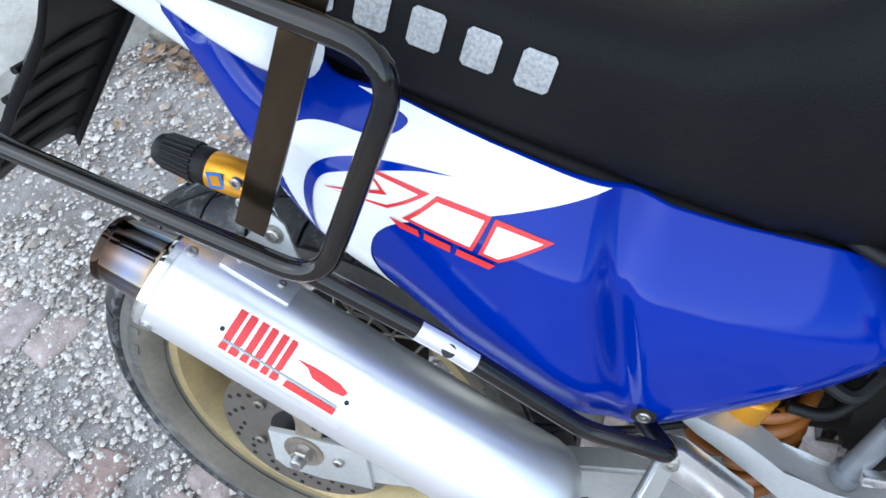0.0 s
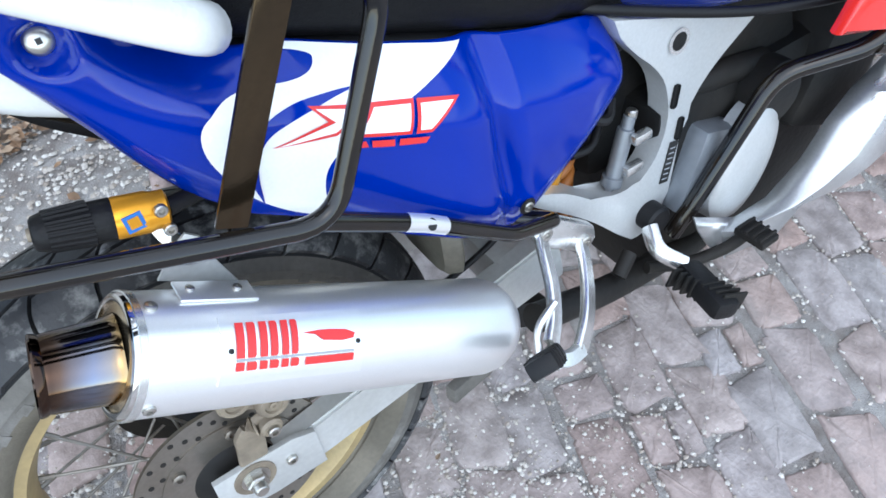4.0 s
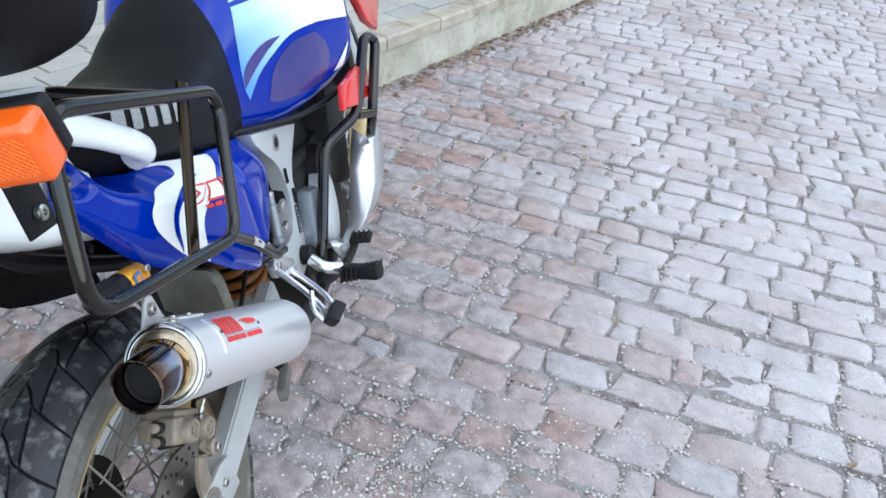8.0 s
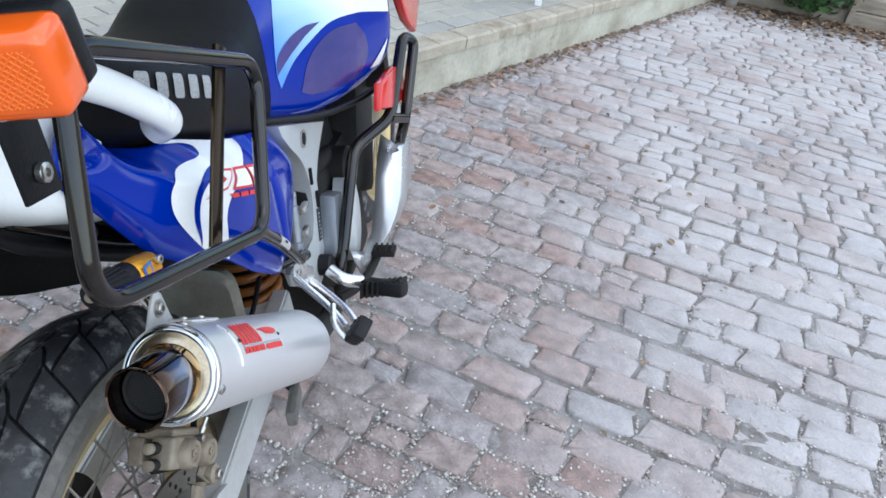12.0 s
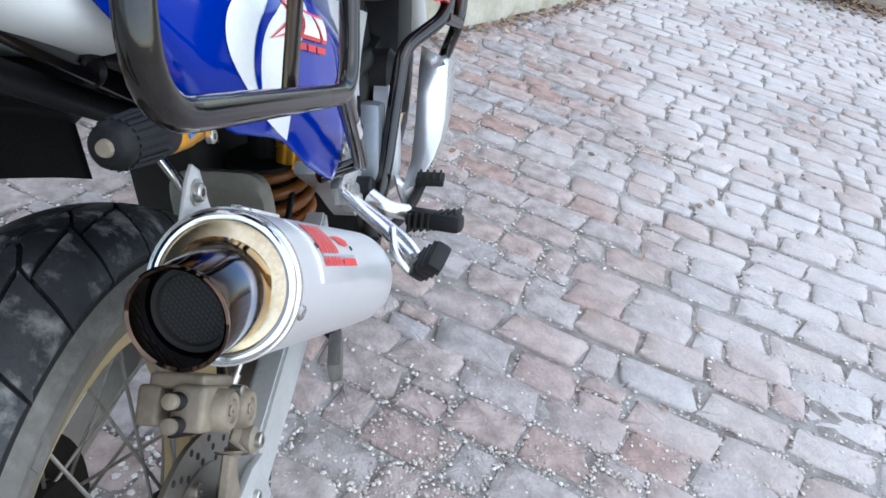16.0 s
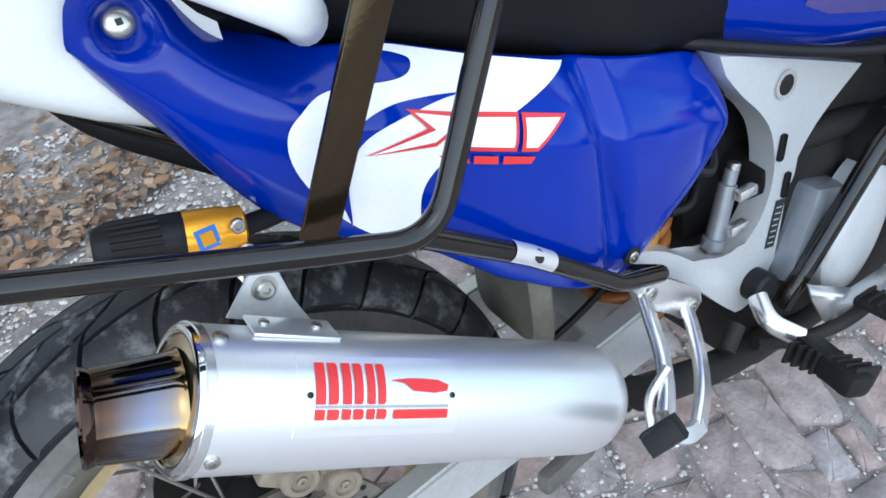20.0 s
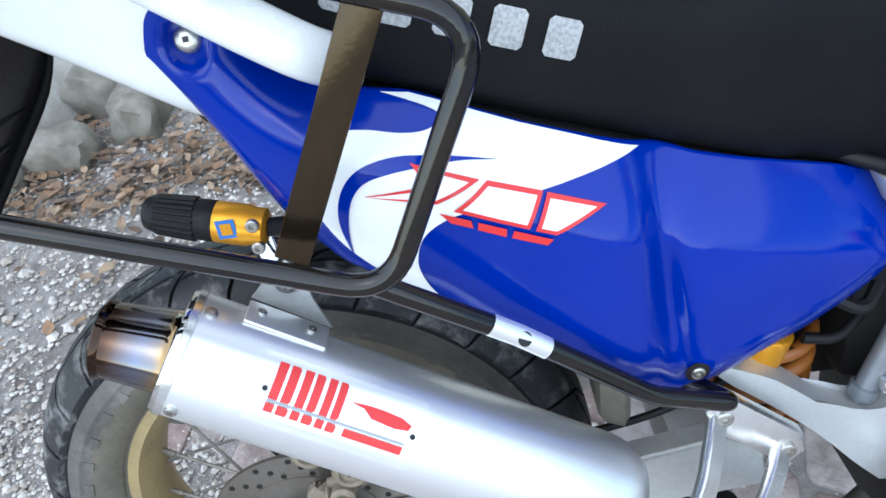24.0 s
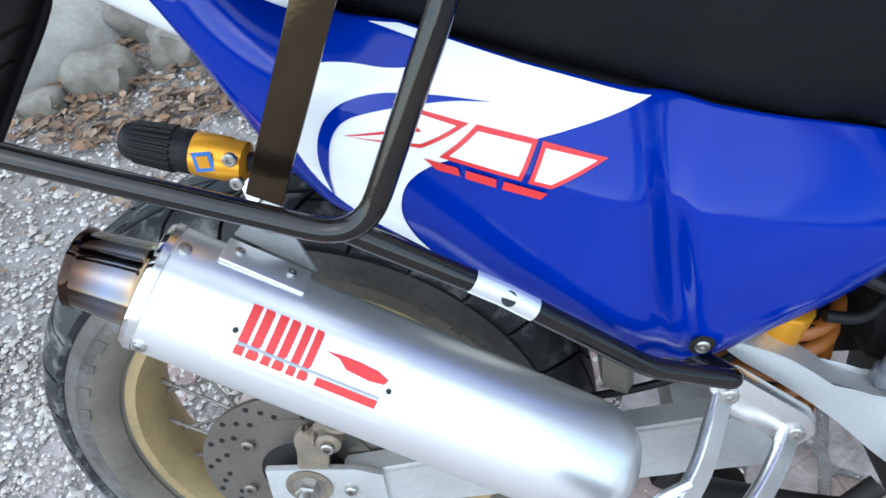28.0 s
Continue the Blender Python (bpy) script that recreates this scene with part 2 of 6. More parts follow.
PAVER_FAR = mat("paver_far", (0.39, 0.352, 0.33), 0.8, island=True, **PAVER_LOOK)
SOIL = mat("gritty_soil", (0.20, 0.172, 0.155), 0.95, second=(0.34, 0.32, 0.30), scale=26, amount=0.95, fine=360, bump=3.0, world_space=True, dust=((0.46, 0.445, 0.43), 5.0, 0.44, 0.62, 0.6))
PEBBLE = mat("white_pebble", (0.55, 0.525, 0.495), 0.85, second=(0.45, 0.42, 0.38), scale=40, amount=0.6, fine=200, rand=[(0.58, 0.52, 0.47), (0.72, 0.67, 0.62), (1.0, 0.98, 0.96), (1.15, 1.15, 1.14), (0.75, 0.68, 0.62), (1.05, 1.05, 1.05)], island=True)
LEAF = mat("dead_leaf", (0.225, 0.162, 0.118), 0.75, second=(0.10, 0.074, 0.055), scale=30, amount=0.7, fine=150, rand=[(0.5, 0.5, 0.5), (1.0, 0.95, 0.85), (1.9, 1.9, 1.75), (0.75, 0.65, 0.55), (1.35, 1.1, 0.8), (0.4, 0.36, 0.33)], island=True)
GREEN = mat("green_leaf", (0.05, 0.12, 0.035), 0.5, second=(0.03, 0.07, 0.025), scale=15, amount=0.6, rand=[(0.6, 0.7, 0.6), (1.0, 1.0, 1.0), (1.5, 1.4, 1.2)], island=True)
GRASS = mat("dry_grass", (0.17, 0.18, 0.07), 0.7, second=(0.26, 0.22, 0.11), scale=3, amount=0.8, rand=[(0.7, 0.8, 0.6), (1.2, 1.1, 1.0)], island=True)
WOOD = mat("weathered_timber", (0.30, 0.25, 0.19), 0.85, second=(0.17, 0.14, 0.11), scale=6, amount=0.8, fine=60, bump=0.6, stretch=(1, 1, 7))
STONE = mat("rough_stone", (0.24, 0.222, 0.185), 0.9, second=(0.11, 0.10, 0.08), scale=16, amount=0.8, fine=50, bump=0.8)
CHAIR = mat("white_resin", (0.80, 0.80, 0.79), 0.4, amount=0.15)


# ---- mesh helpers ----
def part(name, bm, material, parent=None, label="", smooth=40):
    """Link a bmesh as one mesh object under a thing or a part."""
    bmesh.ops.recalc_face_normals(bm, faces=bm.faces)
    me = bpy.data.meshes.new(name)
    bm.to_mesh(me)
    bm.free()
    me.materials.append(material)
    if smooth:
        me.shade_smooth()
        me.set_sharp_from_angle(angle=radians(smooth))
    ob = new(name, me)
    ob.parent = parent
    if label:
        ob["label"] = label
    return ob


def bevel_box(size, at=(0, 0, 0), bevel=0.003, rot=None, seg=2):
    bm = bmesh.new()
    bmesh.ops.create_cube(bm, size=1.0)
    bmesh.ops.scale(bm, vec=size, verts=bm.verts)
    if bevel:
        bmesh.ops.bevel(bm, geom=bm.edges[:], offset=bevel, segments=seg, affect='EDGES', profile=0.6)
    m = Matrix.Translation(at) @ (rot.to_4x4() if rot else Matrix())
    bmesh.ops.transform(bm, matrix=m, verts=bm.verts)
    return bm


def frames_along(pts):
    """Turning frames along a polyline."""
    pts = [Vector(p) for p in pts]
    out, n = [], None
    for i, p in enumerate(pts):
        d = (pts[min(i + 1, len(pts) - 1)] - pts[max(i - 1, 0)]).normalized()
        if n is None:
            n = d.orthogonal().normalized()
        n = (n - d * n.dot(d)).normalized()
        out.append((p, d, n, d.cross(n)))
    return out


def rounded(pts, r, seg=6):
    """A polyline with its inner corners rounded."""
    pts = [Vector(p) for p in pts]
    out = [pts[0]]
    for a, b, c in zip(pts, pts[1:], pts[2:]):
        u, v = (a - b), (c - b)
        k = min(r, u.length * 0.45, v.length * 0.45)
        p, q = b + u.normalized() * k, b + v.normalized() * k
        for i in range(seg + 1):
            t = i / seg
            out.append((1 - t) ** 2 * p + 2 * t * (1 - t) * b + t * t * q)
    out.append(pts[-1])
    return out


def tube(pts, r, sides=12, flat=1.0, bm=None, cap=True, radii=None):
    bm = bm or bmesh.new()
    rings = []
    fr = frames_along(pts)
    for i, (p, d, n, b) in enumerate(fr):
        rr = radii[i] if radii else r
        rings.append([bm.verts.new(p + n * rr * math.cos(a) + b * rr * flat * math.sin(a)) for a in (2 * math.pi * k / sides for k in range(sides))])
    for a, b in zip(rings, rings[1:]):
        for k in range(sides):
            bm.faces.new((a[k], a[(k + 1) % sides], b[(k + 1) % sides], b[k]))
    if cap:
        bm.faces.new(rings[0][::-1]), bm.faces.new(rings[-1])
    return bm


def ribbon(pts, wide, w, t, bevel=0.002):
    """A flat bar bent along a line; wide is the way its face spreads."""
    bm = bmesh.new()
    rings = []
    wide = Vector(wide)
    for p, d, n, b in frames_along(pts):
        u = (wide - d * wide.dot(d)).normalized()
        v = d.cross(u)
        rings.append([bm.verts.new(p + u * w / 2 * i + v * t / 2 * j) for i, j in ((-1, -0.6), (-0.85, -1), (0.85, -1), (1, -0.6), (1, 0.6), (0.85, 1), (-0.85, 1), (-1, 0.6))])
    for a, b in zip(rings, rings[1:]):
        for k in range(8):
            bm.faces.new((a[k], a[(k + 1) % 8], b[(k + 1) % 8], b[k]))
    bm.faces.new(rings[0][::-1]), bm.faces.new(rings[-1])
    return bm


def turned(profile, origin, axis, sides=32, bm=None, closed=False, start=0.0, sweep=1.0, up=None):
    """Turn a profile of (along, radius) about an axis."""
    bm = bm or bmesh.new()
    o, d = Vector(origin), Vector(axis).normalized()
    n = (Vector(up) - d * Vector(up).dot(d)).normalized() if up else d.orthogonal().normalized()
    b = d.cross(n)
    rings = []
    full = sweep >= 0.999
    cnt = sides if full else sides + 1
    for s, r in profile:
        rings.append([bm.verts.new(o + d * s + (n * math.cos(a) + b * math.sin(a)) * r) for a in (start + 2 * math.pi * sweep * k / sides for k in range(cnt))])
    pairs = list(zip(rings, rings[1:])) + ([(rings[-1], rings[0])] if closed else [])
    for p, q in pairs:
        for k in range(cnt if full else cnt - 1):
            bm.faces.new((p[k], p[(k + 1) % cnt], q[(k + 1) % cnt], q[k]))
    if not closed and full:
        bm.faces.new(rings[0][::-1]), bm.faces.new(rings[-1])
    return bm


def prism(poly, y0, y1, bevel=0.0):
    """A polygon in (x, z) given thickness from y0 to y1."""
    bm = bmesh.new()
    a = [bm.verts.new((x, y0, z)) for x, z in poly]
    b = [bm.verts.new((x, y1, z)) for x, z in poly]
    fa = bm.faces.new(a)
    fb = bm.faces.new(b[::-1])
    for i in range(len(a)):
        j = (i + 1) % len(a)
        bm.faces.new((a[j], a[i], b[i], b[j]))
    if bevel:
        es = [e for e in bm.edges if (e.verts[0].co.y - e.verts[1].co.y) == 0]
        bmesh.ops.bevel(bm, geom=es, offset=bevel, segments=2, affect='EDGES', profile=0.6)
    return bm


def lerp(table, x):
    """A smooth curve through a table of (x, value)."""
    if x <= table[0][0]:
        return table[0][1]
    for (a, u), (b, v) in zip(table, table[1:]):
        if x <= b:
            t = (x - a) / (b - a)
            return u + (v - u) * t
    return table[-1][1]


def smooth_table(table, n=80, passes=2):
    """Resample a table finely and round its corners."""
    lo, hi = table[0][0], table[-1][0]
    xs = [lo + (hi - lo) * i / n for i in range(n + 1)]
    ys = [lerp(table, x) for x in xs]
    for _ in range(passes):
        ys = [ys[0]] + [(a + 2 * b + c) / 4 for a, b, c in zip(ys, ys[1:], ys[2:])] + [ys[-1]]
    return list(zip(xs, ys))


def loft(sections, sides=28, power=2.6, bm=None):
    """Rounded sections (x, y_mid, half_width, z_low, z_high, power) joined along x."""
    bm = bm or bmesh.new()
    rings = []
    for x, ym, hw, z0, z1, pw in sections:
        ring = []
        for k in range(sides):
            a = 2 * math.pi * k / sides
            c, s = math.cos(a), math.sin(a)
            ring.append(bm.verts.new((x, ym + hw * math.copysign(abs(c) ** (2 / pw), c), (z0 + z1) / 2 + (z1 - z0) / 2 * math.copysign(abs(s) ** (2 / pw), s))))
        rings.append(ring)
    for p, q in zip(rings, rings[1:]):
        for k in range(sides):
            bm.faces.new((p[k], p[(k + 1) % sides], q[(k + 1) % sides], q[k]))
    bm.faces.new(rings[0][::-1]), bm.faces.new(rings[-1])
    return bm


from mathutils.geometry import tessellate_polygon


def on_surface(poly, surf, lift, step=0.007):
    """A flat outline in (x, z) laid onto a curved side y = surf(x, z)."""
    bm = bmesh.new()
    kept = []
    for x, z in poly:
        if not kept or math.hypot(x - kept[-1][0], z - kept[-1][1]) > 0.0006:
            kept.append((x, z))
    poly = kept
    vs = [bm.verts.new((x, 0, z)) for x, z in poly]
    for tri in tessellate_polygon([[Vector((x, z, 0)) for x, z in poly]]):
        a, b, c = (Vector(poly[i]) for i in tri)
        turn = (b - a).cross(c - a)
        if abs(turn) > 1e-10:
            bm.faces.new([vs[i] for i in (tri if turn > 0 else tri[::-1])])
    for ax in (0, 2):
        lo, hi = min(p[ax // 2] for p in poly), max(p[ax // 2] for p in poly)
        v = lo + step
        while v < hi:
            co, no = [0, 0, 0], [0, 0, 0]
            co[ax], no[ax] = v, 1
            bmesh.ops.bisect_plane(bm, geom=bm.verts[:] + bm.edges[:] + bm.faces[:], plane_co=co, plane_no=no, dist=1e-6)
            v += step
    for v in bm.verts:
        v.co.y = surf(v.co.x, v.co.z) - lift
    return bm


def bolt(at, axis, r=0.006, h=0.004, bm=None, sides=6):
    return turned([(0, r), (h * 0.8, r), (h, r * 0.8), (h, r * 0.45), (h * 0.4, r * 0.4)], at, axis, sides=max(sides, 10), bm=bm)

SPOKE = mat("dusty_spoke", (0.26, 0.245, 0.22), 0.5, metal=0.6, second=(0.14, 0.12, 0.1), scale=60, amount=0.7)

def heat_and_reflection():
    """Brown heat-tinted steel with reflected blue and gold banded into its colour."""
    m = bpy.data.materials.new("heat_and_reflection")
    n, l, p = nodes_of(m)
    p.inputs["Metallic"].default_value, p.inputs["Roughness"].default_value = 1.0, 0.09
    tc = n.new("ShaderNodeTexCoord")
    mp = n.new("ShaderNodeVectorMath")
    mp.operation = 'DOT_PRODUCT'
    mp.inputs[1].default_value = (0.824, 0.018, -0.566)
    l.new(tc.outputs["Object"], mp.inputs[0])
    nz = n.new("ShaderNodeTexNoise")
    nz.inputs["Scale"].default_value = 30
    l.new(tc.outputs["Object"], nz.inputs["Vector"])
    ad = n.new("ShaderNodeMath")
    ad.operation = 'MULTIPLY_ADD'
    ad.inputs[1].default_value = 0.012
    l.new(nz.outputs["Fac"], ad.inputs[0]), l.new(mp.outputs["Value"], ad.inputs[2])
    mr = n.new("ShaderNodeMapRange")
    mr.inputs["From Min"].default_value, mr.inputs["From Max"].default_value = -0.268, -0.208
    l.new(ad.outputs[0], mr.inputs["Value"])
    rp = n.new("ShaderNodeValToRGB")
    el = rp.color_ramp.elements
    el[0].position, el[0].color = 0.0, (0.060, 0.038, 0.028, 1)
    el[1].position, el[1].color = 1.0, (0.50, 0.39, 0.23, 1)
    for pos, c in ((0.10, (0.09, 0.060, 0.045)), (0.25, (0.13, 0.115, 0.12)), (0.5, (0.17, 0.18, 0.23)), (0.68, (0.22, 0.20, 0.19)), (0.80, (0.36, 0.24, 0.11))):
        e = el.new(pos)
        e.color = (*c, 1)
    l.new(mr.outputs[0], rp.inputs[0]), l.new(rp.outputs[0], p.inputs["Base Color"])
    return m

PIPE_TINT = heat_and_reflection()
CREAM = mat("pale_gold_steel", (0.62, 0.53, 0.38), 0.17, metal=0.97, second=(0.40, 0.28, 0.15), scale=22, amount=0.7, fine=300)


def fade_print():
    """Tank print that fades from light blue at its rear edge to white."""
    m = mat("fading_print", (0.80, 0.81, 0.82), 0.2, amount=0.1, coat=0.5)
    n, l, p = nodes_of(m)
    tc = n.new("ShaderNodeTexCoord")
    dot = n.new("ShaderNodeVectorMath")
    dot.operation = 'DOT_PRODUCT'
    dot.inputs[1].default_value = (0.90, 0.0, 0.42)
    l.new(tc.outputs["Object"], dot.inputs[0])
    mr = n.new("ShaderNodeMapRange")
    mr.inputs["From Min"].default_value, mr.inputs["From Max"].default_value = 0.76, 0.96
    l.new(dot.outputs["Value"], mr.inputs["Value"])
    rp = n.new("ShaderNodeValToRGB")
    el = rp.color_ramp.elements
    el[0].position, el[0].color = 0.0, (0.10, 0.28, 0.74, 1)
    el[1].position, el[1].color = 1.0, (0.80, 0.81, 0.82, 1)
    e = el.new(0.5)
    e.color = (0.36, 0.56, 0.84, 1)
    l.new(mr.outputs[0], rp.inputs[0]), l.new(rp.outputs[0], p.inputs["Base Color"])
    return m


FADE = fade_print()
CONCRETE_PALE = mat("pale_concrete", (0.42, 0.405, 0.37), 0.85, second=(0.26, 0.25, 0.22), scale=5, amount=0.8, fine=60, bump=0.8, world_space=True, dust=((0.24, 0.20, 0.15), 8.0, 0.52, 0.68, 0.75))
ENGINE_GREY = mat("engine_grey", (0.24, 0.26, 0.29), 0.35, metal=0.5, second=(0.16, 0.16, 0.16), amount=0.6)

HUB_Z, LEAN = 0.3305, 12.7
MUF_N, MUF_Y, MUF_R, TIP_R, TIP_S, PLATE_A = 0.2707, -0.1845, 0.0525, 0.0335, -0.270, 0.62
STONES = ((-0.94, 1.30, 0.10, 0.075, 0.07), (-0.74, 1.46, 0.075, 0.13, 0.08), (-1.10, 1.20, 0.07, 0.05, 0.04), (-0.90, 1.62, 0.10, 0.12, 0.10), (-0.60, 1.90, 0.10, 0.12, 0.09))

# ---- ground, terrace and far border ----
ground_bm = bmesh.new()
bmesh.ops.create_grid(ground_bm, x_segments=360, y_segments=360, size=12.0)
for v in ground_bm.verts:
    # sand drifts over the stones here and there and sinks in the joints elsewhere
    drift = noise.noise(v.co * 2.1) + 0.6 * noise.noise(v.co * 6.3 + Vector((3, 1, 0)))
    worn = 0.0022 * math.exp(-((v.co.x - 0.45) ** 2 + (v.co.y + 0.40) ** 2) / 0.16)
    v.co.z = -0.0062 + 0.0080 * max(-0.25, drift) + worn
    if abs(v.co.x) > 11.9 or abs(v.co.y) > 11.9:
        v.co.x, v.co.y = v.co.x * 30, v.co.y * 30
ground = tagged(part("ground", ground_bm, SOIL), "gritty grey brown soil strewn with white gravel", "ground", kind="structure")

TDIR = Vector((0.857, -0.515, 0))        # along the terrace edge
TNOR = Vector((0.515, 0.857, 0))         # into the terrace
TBASE = Vector((2.53, 0.03, 0))
TH = 0.235
def terr(u, w, z):
    return TBASE + TDIR * u + TNOR * w + Vector((0, 0, z))

def slab(name, corners, z0, z1, material, parent=None, bevel=0.0, label=""):
    bm = bmesh.new()
    lo = [bm.verts.new((p.x, p.y, z0)) for p in corners]
    hi = [bm.verts.new((p.x, p.y, z1)) for p in corners]
    bm.faces.new(lo[::-1]), bm.faces.new(hi)
    n = len(lo)
    for i in range(n):
        bm.faces.new((lo[i], lo[(i + 1) % n], hi[(i + 1) % n], hi[i]))
    if bevel:
        bmesh.ops.bevel(bm, geom=bm.edges[:], offset=bevel, segments=1, affect='EDGES')
    return part(name, bm, material, parent, label, smooth=0)

bm = bmesh.new()
nu, nz = 120, 8
rows_ = []
for j in range(nz + 1):
    row = []
    for i in range(nu + 1):
        u = -2.6 + 6.75 * i / nu
        z = -0.03 + (TH - 0.05 + 0.03) * j / nz
        p = terr(u, 0.0, z)
        w = 0.014 * noise.noise(p * 6) + 0.009 * noise.noise(p * 22)
        row.append(bm.verts.new(p + TNOR * w))
    rows_.append(row)
back = [bm.verts.new(terr(-2.6 + 6.75 * i / nu, 0.2, TH - 0.05)) for i in range(nu + 1)]
rows_.append(back)
for a, b in zip(rows_, rows_[1:]):
    for i in range(nu):
        bm.faces.new((a[i], a[i + 1], b[i + 1], b[i]))
tagged(part("terrace_wall", bm, CONCRETE), "low stained concrete wall under the terrace edge", "wall", kind="structure")

terrace = tagged(new("terrace"), "raised terrace of pale grey stone tiles", "terrace", kind="structure")
slab("terrace_bed", [terr(-2.6, 0.02, 0), terr(4.15, 0.02, 0), terr(4.15, 6, 0), terr(-2.6, 6, 0)], 0.0, TH - 0.02, CONCRETE, terrace)
bm = bmesh.new()
rng = random.Random(3)
def brick_into(bm, p, du, dw, z0, z1, tilt=0.0, b=0.004):
    v = []
    for z, k in ((z0, 0), (z1 - b, 0), (z1, b)):
        v.append([bm.verts.new(p + TDIR * a + TNOR * c + Vector((0, 0, z + tilt * a))) for a, c in ((k, k), (du - k, k), (du - k, dw - k), (k, dw - k))])
    for a, c in zip(v, v[1:]):
        for i in range(4):
            bm.faces.new((a[i], a[(i + 1) % 4], c[(i + 1) % 4], c[i]))
    bm.faces.new(v[-1])
row_w = 0.115
tile_meshes = {}
for L in (19, 21, 23):
    tb = bmesh.new()
    brick_into(tb, Vector((0, 0, 0)), L / 100 - 0.006, row_w - 0.006, TH - 0.03, TH)
    bmesh.ops.recalc_face_normals(tb, faces=tb.faces)
    tile_meshes[L] = bpy.data.meshes.new("tile")
    tb.to_mesh(tile_meshes[L])
    tb.free()
    tile_meshes[L].materials.append(TERRACE_TILE)
for j in range(16):
    u = -2.6 - 0.1 * (j % 2)
    while u < 4.1:
        L = rng.choice((19, 21, 23))
        dz = rng.uniform(-0.002, 0.002)
        if j < 11 and u > -0.6:
            ob = new("tile", tile_meshes[L])
            ob.matrix_world = Matrix.Translation(terr(u, 0.12 + j * row_w, dz))
            ob.parent = terrace
        else:
            brick_into(bm, terr(u, 0.12 + j * row_w, 0), L / 100 - 0.006, row_w - 0.006, TH - 0.03, TH + dz)
        u += L / 100
tiles = part("tile_field", bm, TERRACE, terrace, smooth=0)
tiles["kind"] = "stuff"
u = -0.4
while u < 4.1:
    L = rng.uniform(0.20, 0.25)
    bm = bmesh.new()
    brick_into(bm, terr(u, -0.012 + rng.uniform(-0.004, 0.004), 0), L - 0.003, 0.125, TH - 0.055, TH + 0.002 + rng.uniform(-0.0015, 0.0015), b=0.010)
    part("edge_brick", bm, EDGE, terrace, smooth=0)
    u += L

# unseen wall, added to keep sky light off the terrace side
slab("shade_wall", [terr(-9, 4.2, 0), terr(9, 4.2, 0), terr(9, 4.5, 0), terr(-9, 4.5, 0)], 0.0, 6.5, CONCRETE)
tagged(bpy.data.objects["shade_wall"], "plain unseen wall added behind the terrace to block sky light", "wall", kind="structure")

# timber border with the planted bed behind it
def timber(a, b, z0, z1, depth):
    a, b = Vector(a), Vector(b)
    d = (b - a).normalized()
    nrm = Vector((-d.y, d.x, 0))
    bm = bmesh.new()
    n = 24
    rings = []
    for i in range(n + 1):
        p = a + (b - a) * i / n
        ring = []
        for w, z in ((0, z0), (0, z1 - 0.01), (0.012, z1), (-depth + 0.012, z1), (-depth, z1 - 0.01), (-depth, z0)):
            q = p - nrm * -w + Vector((0, 0, z))
            ring.append(bm.verts.new(q + Vector((0, 0, 0.006 * noise.noise(q * 7))) + nrm * 0.008 * noise.noise(q * 9)))
        rings.append(ring)
    for r0, r1 in zip(rings, rings[1:]):
        for k in range(6):
            bm.faces.new((r0[k], r0[(k + 1) % 6], r1[(k + 1) % 6], r1[k]))
    bm.faces.new(rings[0]), bm.faces.new(rings[-1][::-1])
    return bm

TA, TB = (6.05, -2.05, 0), (5.72, -5.6, 0)
for z0, z1, off in ((0.0, 0.115, 0.0), (0.122, 0.235, 0.02)):
    tagged(part("timber_sleeper", timber((TA[0] + off, TA[1], 0), (TB[0] + off, TB[1], 0), z0, z1, -0.16), WOOD, smooth=30), "weathered grey timber sleeper edging a planted bed", "timber beam", group="sleepers of the garden border")
for u in (0.30, 0.62):
    p = Vector(TA).lerp(Vector(TB), u)
    tagged(part("stake", bevel_box((0.03, 0.05, 0.30), (p.x - 0.03, p.y, 0.14), 0.006), WOOD), "short dark wooden stake before the sleepers", "stake", group="stakes of the garden border")
slab("flower_bed", [Vector((6.15, -2.0, 0)), Vector((5.85, -5.6, 0)), Vector((14, -8, 0)), Vector((14, 2, 0)), Vector((6.3, -1.6, 0))], -0.01, 0.2, SOIL)["kind"] = "structure"
bpy.data.objects["flower_bed"]["category"] = "garden bed"
bpy.data.objects["flower_bed"]["label"] = "raised bed of dry soil with grass"

def stone(name, at, size, seed, material=STONE, label="", category="stone", group=""):
    bm = bmesh.new()
    bmesh.ops.create_icosphere(bm, subdivisions=3, radius=1.0)
    for v in bm.verts:
        q = v.co.copy()
        m = max(abs(q.x), abs(q.y), abs(q.z))
        q = q.lerp(q / m, 0.55)
        k = 1 + 0.22 * noise.noise(v.co * 1.6 + Vector((seed, 0, 0))) + 0.07 * noise.noise(v.co * 5 + Vector((0, seed, 0)))
        v.co = Vector((q.x * size[0], q.y * size[1], q.z * size[2])) * k
    bmesh.ops.translate(bm, vec=at, verts=bm.verts)
    return tagged(part(name, bm, material, smooth=50), label, category, group=group)

stone("garden_stone", (5.86, -2.14, 0.10), (0.06, 0.05, 0.14), 4.0, label="pale upright stone at the end of the sleepers")

# old concrete step and rough stones behind the motorcycle
for i, (x, y, sx, sy, sz) in enumerate(STONES):
    stone("kerb_stone", (x, y, sz * 0.45), (sx, sy, sz), 10.0 + i * 3.7, label="rough grey kerb stone half sunk in leaves", group="kerb stones behind the motorcycle")
bm = bmesh.new()
n = 40
wa, wb, wd = Vector((-1.66, 0.46, 0)), Vector((-0.25, 2.58, 0)), Vector((-0.83, 0.555, 0))
rings = []
